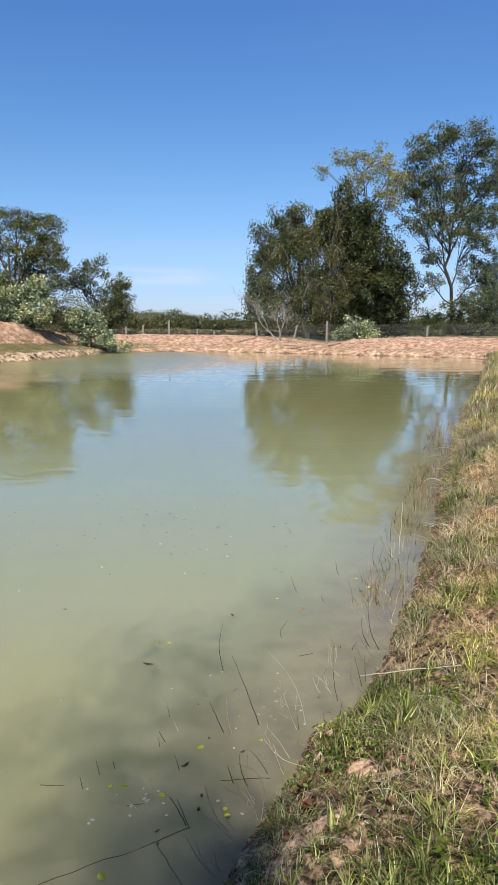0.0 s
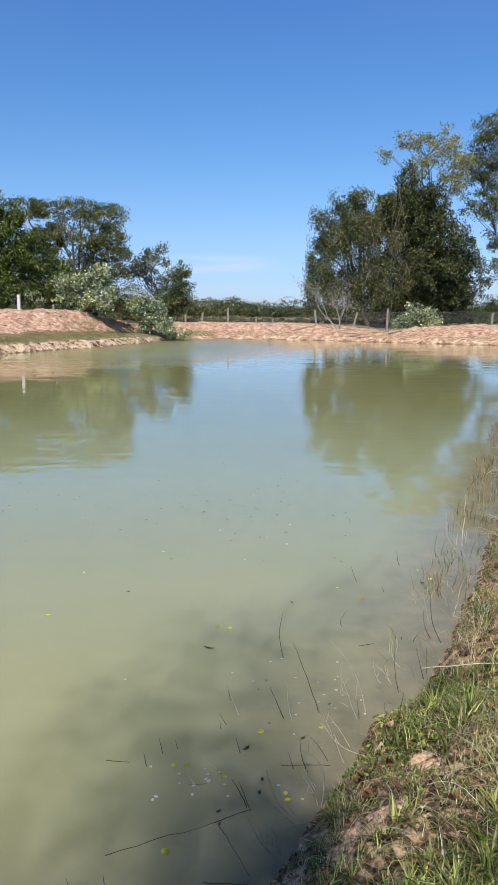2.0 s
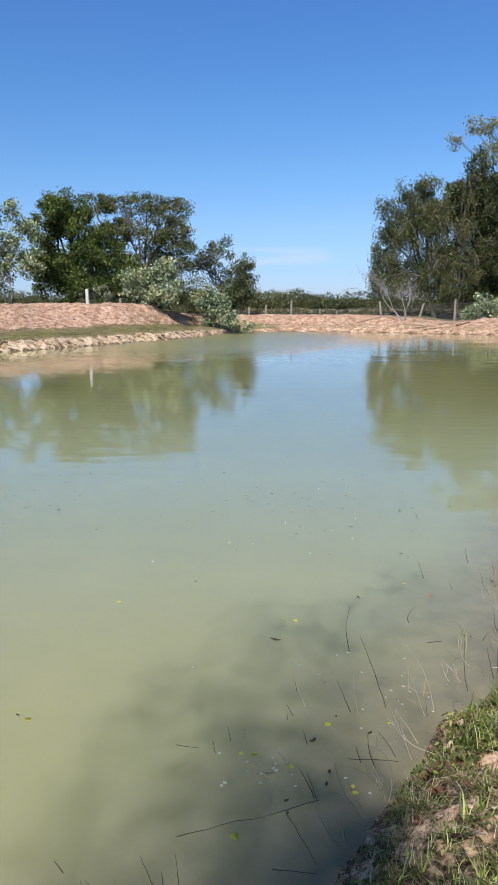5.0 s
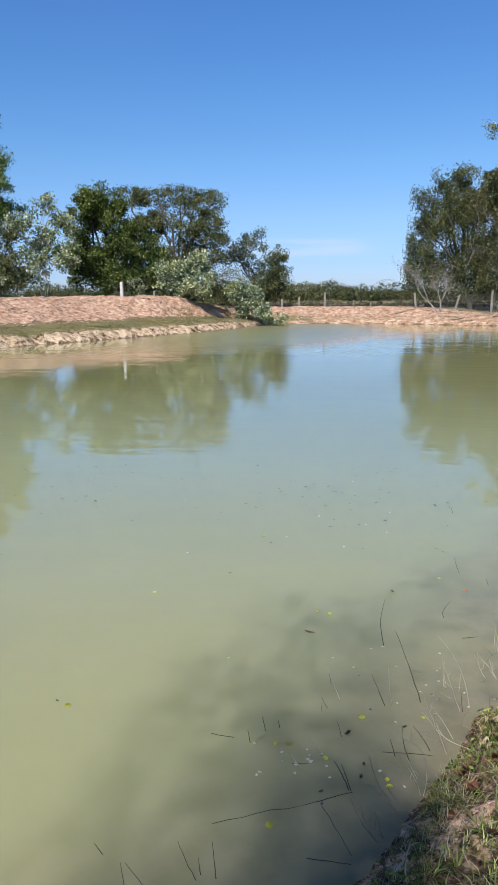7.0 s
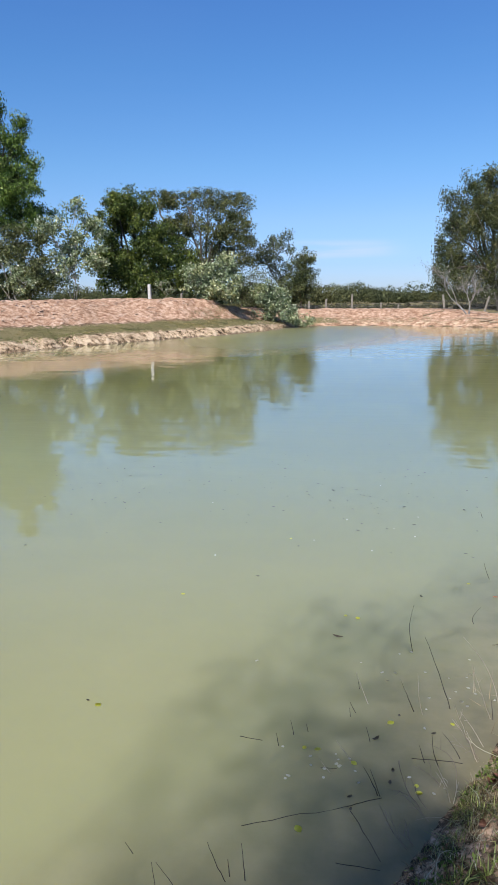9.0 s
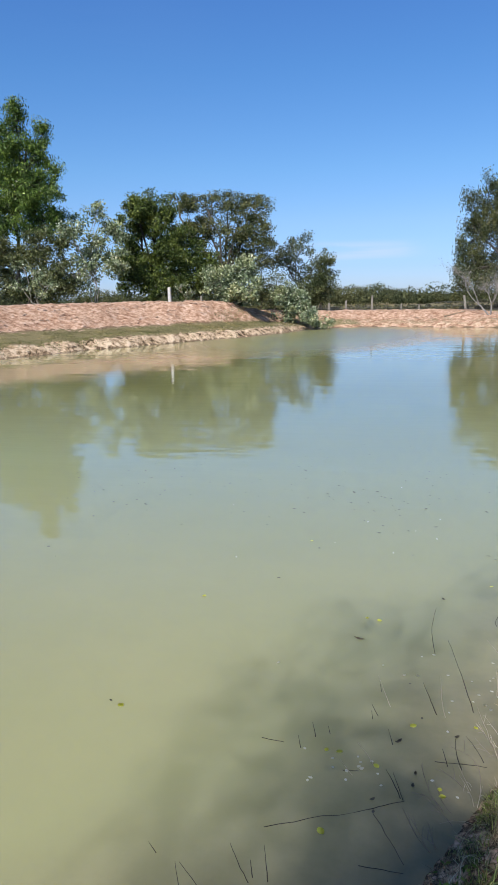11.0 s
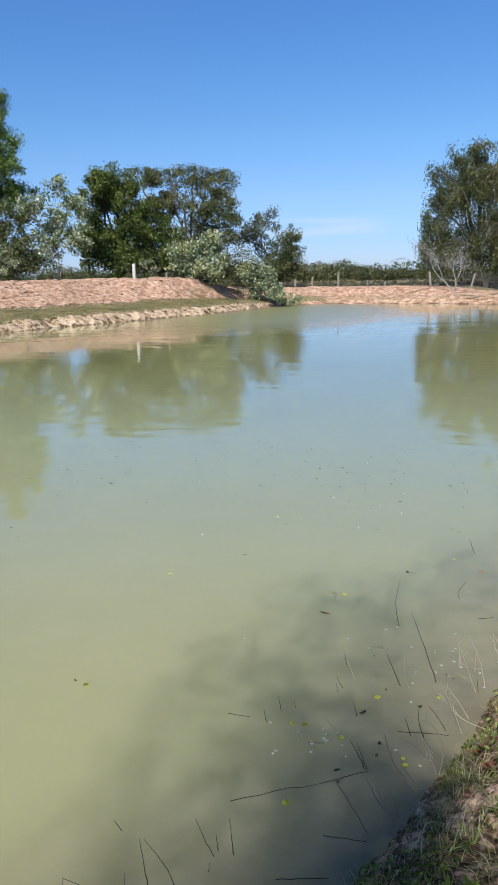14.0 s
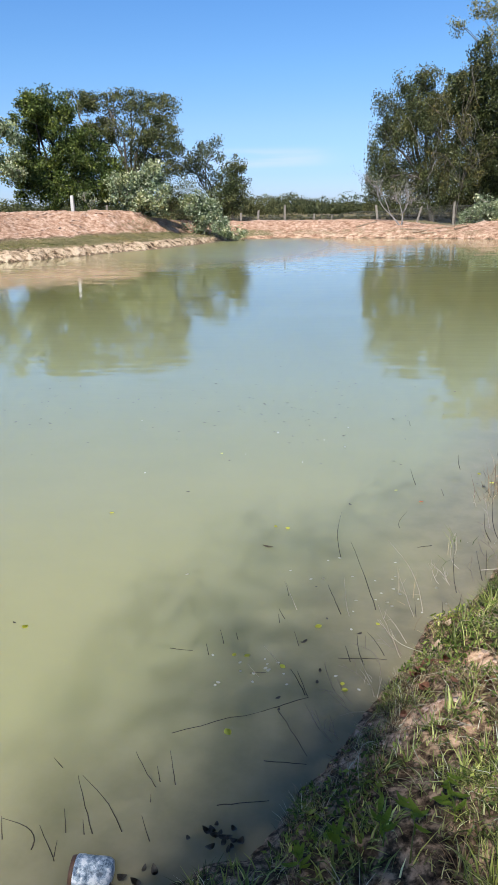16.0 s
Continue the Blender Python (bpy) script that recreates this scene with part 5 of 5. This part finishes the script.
tussocks("dry_grass", "bleached straw tufts on the near bank", STRAW, 700, 24, 332, dry_spots, 0.04, 0.12, 0.0024, 1.2, 1.6, 0.0, "dry grass")
tussocks("grass", "green grass tufts along the shore", TUFT, 900, 26, 333, mid_spots, 0.04, 0.12, 0.0055, 0.9, 0.9, 0.02)
tussocks("dry_grass", "bleached straw tufts along the shore", STRAW, 1000, 26, 334, mid_spots, 0.05, 0.15, 0.0032, 1.15, 0.8, -0.15, "dry grass")


def rim_spots(rng, n):
    """Along the very edge of the near bank."""
    return bank(rng, n, 2.65, 9.0, 0.22, 0.02)


tussocks("grass", "green tufts hanging over the near edge", TUFT, 600, 24, 338, rim_spots, 0.05, 0.15, 0.005, 0.85, 2.4, 0.08)
tussocks("dry_grass", "straw tufts hanging over the near edge", STRAW, 400, 20, 339, rim_spots, 0.08, 0.2, 0.003, 1.0, 2.4, 0.1, "dry grass")


def low_rim_spots(rng, n):
    """The rim underfoot, where only low growth keeps its hold."""
    return bank(rng, n, 1.8, 2.7, 0.2, 0.0)


tussocks("grass", "low green growth on the crumbling near rim", GRASS, 150, 20, 352, low_rim_spots, 0.03, 0.09, 0.005, 0.9, 3.0, 0.02)
tussocks("dry_grass", "withered growth on the crumbling near rim", STRAW, 130, 18, 353, low_rim_spots, 0.03, 0.1, 0.0026, 1.1, 3.0, 0.0, "dry grass")
tussocks("dry_grass", "brown matted growth on the crumbling near rim", WITHERED, 130, 18, 354, low_rim_spots, 0.02, 0.07, 0.0034, 1.1, 3.0, 0.0, "dry grass")


def shallows(name, label, material, n, seed, lo, hi, width, y0=2.9, y1=9.0, out=0.32, bias=0.16):
    """Loose blades that stand in the water along the near edge."""
    rng = np.random.default_rng(seed)
    x, y, _ = bank(rng, n, y0, y1, out + 0.02, -out)
    keep = fbm(x, y, 1.7, 3, seed) + rng.normal(0, 0.12, n) > bias
    x, y = x[keep], y[keep]
    m = len(x)
    v, f = blades(x, y, np.full(m, -0.02), rng.uniform(lo, hi, m), width * rng.uniform(0.7, 1.3, m), np.clip(rng.normal(0.75, 0.35, m), 0.05, 1.15), rng)
    return tagged(link(name, mesh_of(name, v, f), material), label, "grass", kind="stuff")


shallows("grass", "loose green blades standing in the shallows", TUFT, 600, 345, 0.05, 0.16, 0.0045)
shallows("dry_grass", "loose straw standing in the shallows", STRAW, 380, 346, 0.05, 0.18, 0.0028)
shallows("dry_grass", "reddish dry stems crowding the shallow margin", WITHERED, 1500, 355, 0.08, 0.26, 0.004, 4.6, 13.0, 0.4, 0.04)
shallows("dry_grass", "bleached dry stems crowding the shallow margin", STRAW, 700, 356, 0.08, 0.26, 0.0035, 4.6, 13.0, 0.3, 0.08)


def stalks(name, label, n, seed, where, lo, hi, r):
    """Long dry stalks, arched and tangled over the grass."""
    rng = np.random.default_rng(seed)
    x, y, s = where(rng, n)
    z, d, *_ = land(x, y)
    keep = (d > 0.06) & (fbm(x, y, 0.9, 3, seed) + rng.normal(0, 0.15, n) > -0.05)
    paths = []
    for px, py, pz, ps in zip(x[keep].tolist(), y[keep].tolist(), z[keep].tolist(), s[keep].tolist()):
        a, ln = rng.uniform(0, 6.2832), rng.uniform(lo, hi) * ps
        side, rise = float(rng.normal(0, 0.22)) * ln, rng.uniform(0.1, 0.5) * ln
        cx, cy = math.cos(a), math.sin(a)
        pts = []
        for k in range(6):
            u = k / 5
            b = side * math.sin(math.pi * u * 0.8)
            pts.append((px + cx * ln * u - cy * b, py + cy * ln * u + cx * b, pz + 0.01 + rise * math.sin(math.pi * min(1, u * 0.85)) * 0.7))
        paths.append((pts, r * ps, r * ps * 0.5))
    v, f = tubes(paths, 3)
    return tagged(link(name, mesh_of(name, v, f), STALK), label, "dry grass", kind="stuff")


STALK = leaf_material("bleached stalks", (0.34, 0.26, 0.17), (0.62, 0.52, 0.38), (0.84, 0.76, 0.62), shine=0.5, through=0.0)
stalks("dry_stalks", "long dry stalks tangled over the near bank", 900, 340, dry_spots, 0.07, 0.26, 0.0014)
stalks("dry_stalks", "long dry stalks tangled along the shore", 1500, 341, mid_spots, 0.1, 0.28, 0.0024)


def round_about(rng, n):
    """The rest of the near shore, beside and behind the path."""
    x, y = rng.uniform(-7, 12, n), rng.uniform(-12, 7, n)
    return x, y, np.where((x > -0.8) & (x < 2.6) & (y > 1.0), 0.3, 1.0)


tussocks("grass", "grass tufts on the shore round about", TUFT, 1500, 9, 336, round_about, 0.08, 0.2, 0.016, 0.9, 0.5, -0.1)
tussocks("dry_grass", "straw tufts on the shore round about", STRAW, 1500, 9, 337, round_about, 0.08, 0.22, 0.012, 1.0, 0.5, -0.1, "dry grass")


def creepers():
    """Small creeping weeds: little leaves close to the soil, in patches."""
    rng = np.random.default_rng(320)
    x, y, _ = near_spots(rng, 50000)
    z, dd, *_ = land(x, y)
    keep = (dd > 0.02) & (fbm(x, y, 2.2, 3, 321) + 0.7 * gaps(x, y) + rng.normal(0, 0.08, len(x)) - 0.3 * bare_soil(x, y, dd) > 0.12)
    c = np.stack([x, y, z + rng.uniform(0.005, 0.05, len(x))], -1)[keep]
    v, f = leaves(c, 0.024, 0.010, rng, 0.0, 1.2)
    tagged(link("creeping_weeds", mesh_of("creeping_weeds", v, f), WEED), "small leaved creeping weeds in the grass", "weed", kind="stuff")


creepers()


def dead_leaf_bits():
    """Crumbled russet leaves and bits of bark between the tufts."""
    rng = np.random.default_rng(360)
    x, y, _ = near_spots(rng, 26000)
    z, dd, *_ = land(x, y)
    keep = (dd > 0.03) & (fbm(x, y, 2.6, 3, 361) - 0.8 * gaps(x, y) + rng.normal(0, 0.08, len(x)) > 0.1)
    c = np.stack([x, y, z + rng.uniform(0.002, 0.02, len(x))], -1)[keep]
    v, f = leaves(c, 0.013, 0.007, rng, 0.0, 2.0)
    tagged(link("leaf_litter", mesh_of("leaf_litter", v, f), RUSSET), "crumbled russet leaf litter between the grass tufts", "leaf litter", kind="stuff")


RUSSET = leaf_material("russet litter", (0.12, 0.06, 0.035), (0.34, 0.19, 0.115), (0.58, 0.38, 0.25), shine=0.7, through=0.02, patch=0.4)
dead_leaf_bits()


def shelf_spots(rng, n):
    """The grassy step at the foot of the left mound."""
    u = rng.random(n)
    k = SHORE[29:37]
    t = u * (len(k) - 1)
    i = np.floor(t).astype(int)
    i2 = np.minimum(i + 1, len(k) - 1)
    px, py = k[i, 0] + (k[i2, 0] - k[i, 0]) * (t - i), k[i, 1] + (k[i2, 1] - k[i, 1]) * (t - i)
    inland = 0.4 + 3.0 * rng.random(n)
    return px - inland * 0.9, py + inland * 0.42, np.ones(n)


grow("grass", "short grass on the step below the mound", SHORT, 42000, 306, shelf_spots, 0.02, 0.055, 0.017, 0.8, 0.7, 0.02)


def brow_spots(rng, n):
    """The crumbling edge over the water, where the grass hangs down."""
    x, y, s_ = shelf_spots(rng, n)
    back = 0.3 + 2.6 * rng.random(n)
    return x + 0.9 * back, y - 0.42 * back, s_


grow("grass", "straggling grass over the crumbling edge", TUFT, 22000, 307, brow_spots, 0.03, 0.08, 0.014, 0.8, 0.9, 0.14)
grow("grass", "dark tufts on the step below the mound", SHELF, 20000, 308, shelf_spots, 0.02, 0.07, 0.014, 0.8, 0.6, 0.08)


def weed(name, label, x, y, tall, leaf, seed, group=""):
    """A soft weed: stem with pairs of broad pointed leaves."""
    rng = random.Random(seed)
    g = max(0.0, height(x, y))
    thing = tagged(empty(name, (x, y, g)), label, "weed", group)
    top = Vector((rng.uniform(-0.25, 0.25) * tall, rng.uniform(-0.25, 0.25) * tall, tall))
    v, f = tubes([([Vector((0, 0, -0.02)), top * 0.4 + Vector((0.006, 0, 0)), top], 0.003, 0.0015)], 5)
    link("stem", mesh_of("stem", v, f), WEED, thing)
    for k in range(rng.randint(8, 12)):
        u = 0.25 + 0.75 * k / 8
        size = 0.46 * leaf * (1.1 - 0.5 * abs(u - 0.6)) * rng.uniform(0.7, 1.2)
        ob = link("leaf", leaf_mesh("leaf", size, size * 0.27, 0.35, seed * 10 + k), WEED_LEAF, thing)
        a = rng.uniform(0, 360)
        ob.matrix_basis = Matrix.Translation(top * u) @ pose(0, 0, 0, 0, 0, a) @ pose(0, 0, 0, rng.uniform(-20, 40)) @ Matrix.Translation((0, size * 0.5, 0))


for i, (x, y, tall, leaf) in enumerate([(-0.11, 1.6, 0.12, 0.12), (0.0, 1.66, 0.14, 0.13), (0.02, 1.82, 0.08, 0.08), (0.13, 1.66, 0.18, 0.16), (0.22, 1.67, 0.2, 0.17), (0.34, 1.72, 0.16, 0.15), (0.71, 1.97, 0.14, 0.12),
                                        (0.64, 2.04, 0.1, 0.08), (0.93, 2.2, 0.09, 0.08), (1.08, 2.98, 0.1, 0.1), (1.16, 2.8, 0.1, 0.1), (0.99, 2.36, 0.1, 0.08), (2.05, 5.0, 0.22, 0.10), (1.1, 3.5, 0.07, 0.06)]):
    weed("weed", "bright green broad leaved weed in the grass", x, y, 0.75 * tall, 0.75 * leaf, 400 + i, "weeds on the near bank")


# ---- clods on the banks ----
def clods(name, label, n, seed, where, smin, smax, material):
    rng = np.random.default_rng(seed)
    x, y = where(rng, n)
    z, d, *_ = land(x, y)
    keep = d > 0.03
    x, y, z = x[keep], y[keep], z[keep]
    base = np.array([(1, 0, 0), (-1, 0, 0), (0, 1, 0), (0, -1, 0), (0, 0, 0.8), (0.6, 0.6, 0.5), (-0.6, 0.6, 0.4), (0.6, -0.6, 0.5), (-0.6, -0.6, 0.45)])
    tri = [(0, 5, 7), (5, 4, 7), (5, 2, 6), (5, 6, 4), (6, 1, 8), (6, 8, 4), (8, 3, 7), (8, 7, 4), (0, 2, 5), (2, 1, 6), (1, 3, 8), (3, 0, 7)]
    m = len(x)
    s = smin + (smax - smin) * rng.random((m, 1, 1)) ** 3
    vs = base[None] * np.array((1.3, 1.3, 0.6)) * s * rng.uniform(0.4, 1.5, (m, 9, 3)) + np.stack([x, y, z], -1)[:, None, :] - np.array((0, 0, 0.15)) * s
    fs = (np.arange(m)[:, None, None] * 9 + np.array(tri)[None]).reshape(-1, 3)
    tagged(link(name, mesh_of(name, vs.reshape(-1, 3), fs), material), label, "soil", kind="stuff")


CLOD = plain_material("clods of red earth", (0.42, 0.26, 0.18), (0.78, 0.58, 0.46), 1.7, 0.95, 0.6, 0.03)
CLOD_PALE = plain_material("clods of pale earth", (0.34, 0.22, 0.14), (0.86, 0.68, 0.49), 1.7, 0.95, 0.6, 0.03)


def along(lo, hi, d0, d1):
    def where(rng, n):
        k = SHORE[lo:hi]
        t = rng.random(n) * (len(k) - 1)
        i = np.minimum(np.floor(t).astype(int), len(k) - 2)
        e = k[i + 1] - k[i]
        e = e / np.linalg.norm(e, axis=1, keepdims=True)
        p = k[i] + (k[i + 1] - k[i]) * (t - i)[:, None]
        q = p + np.stack([-e[:, 1], e[:, 0]], -1) * -(d0 + (d1 - d0) * rng.random(n))[:, None]
        side = shore(q[:, 0], q[:, 1])[0] < 0
        q[side] = 2 * p[side] - q[side]
        return q[:, 0], q[:, 1]
    return where


clods("clods", "lumps of dug red earth on the mound", 5200, 501, along(29, 37, 3.4, 8.0), 0.012, 0.085, CLOD)
clods("clods", "lumps of red earth on the far bank", 4000, 502, along(21, 30, 0.9, 4.6), 0.012, 0.08, CLOD)
clods("clods", "crumbling pale earth at the water's edge", 4500, 503, along(21, 37, 0.05, 0.9), 0.01, 0.05, CLOD_PALE)


def trodden(rng, n):
    x, y, _ = near_spots(rng, n)
    keep = bare_soil(x, y, shore(x, y)[0]) > 0.3
    return x[keep], y[keep]


clods("crumbs", "crumbs of dry soil on the trodden bank", 26000, 504, trodden, 0.0015, 0.015, CLOD)
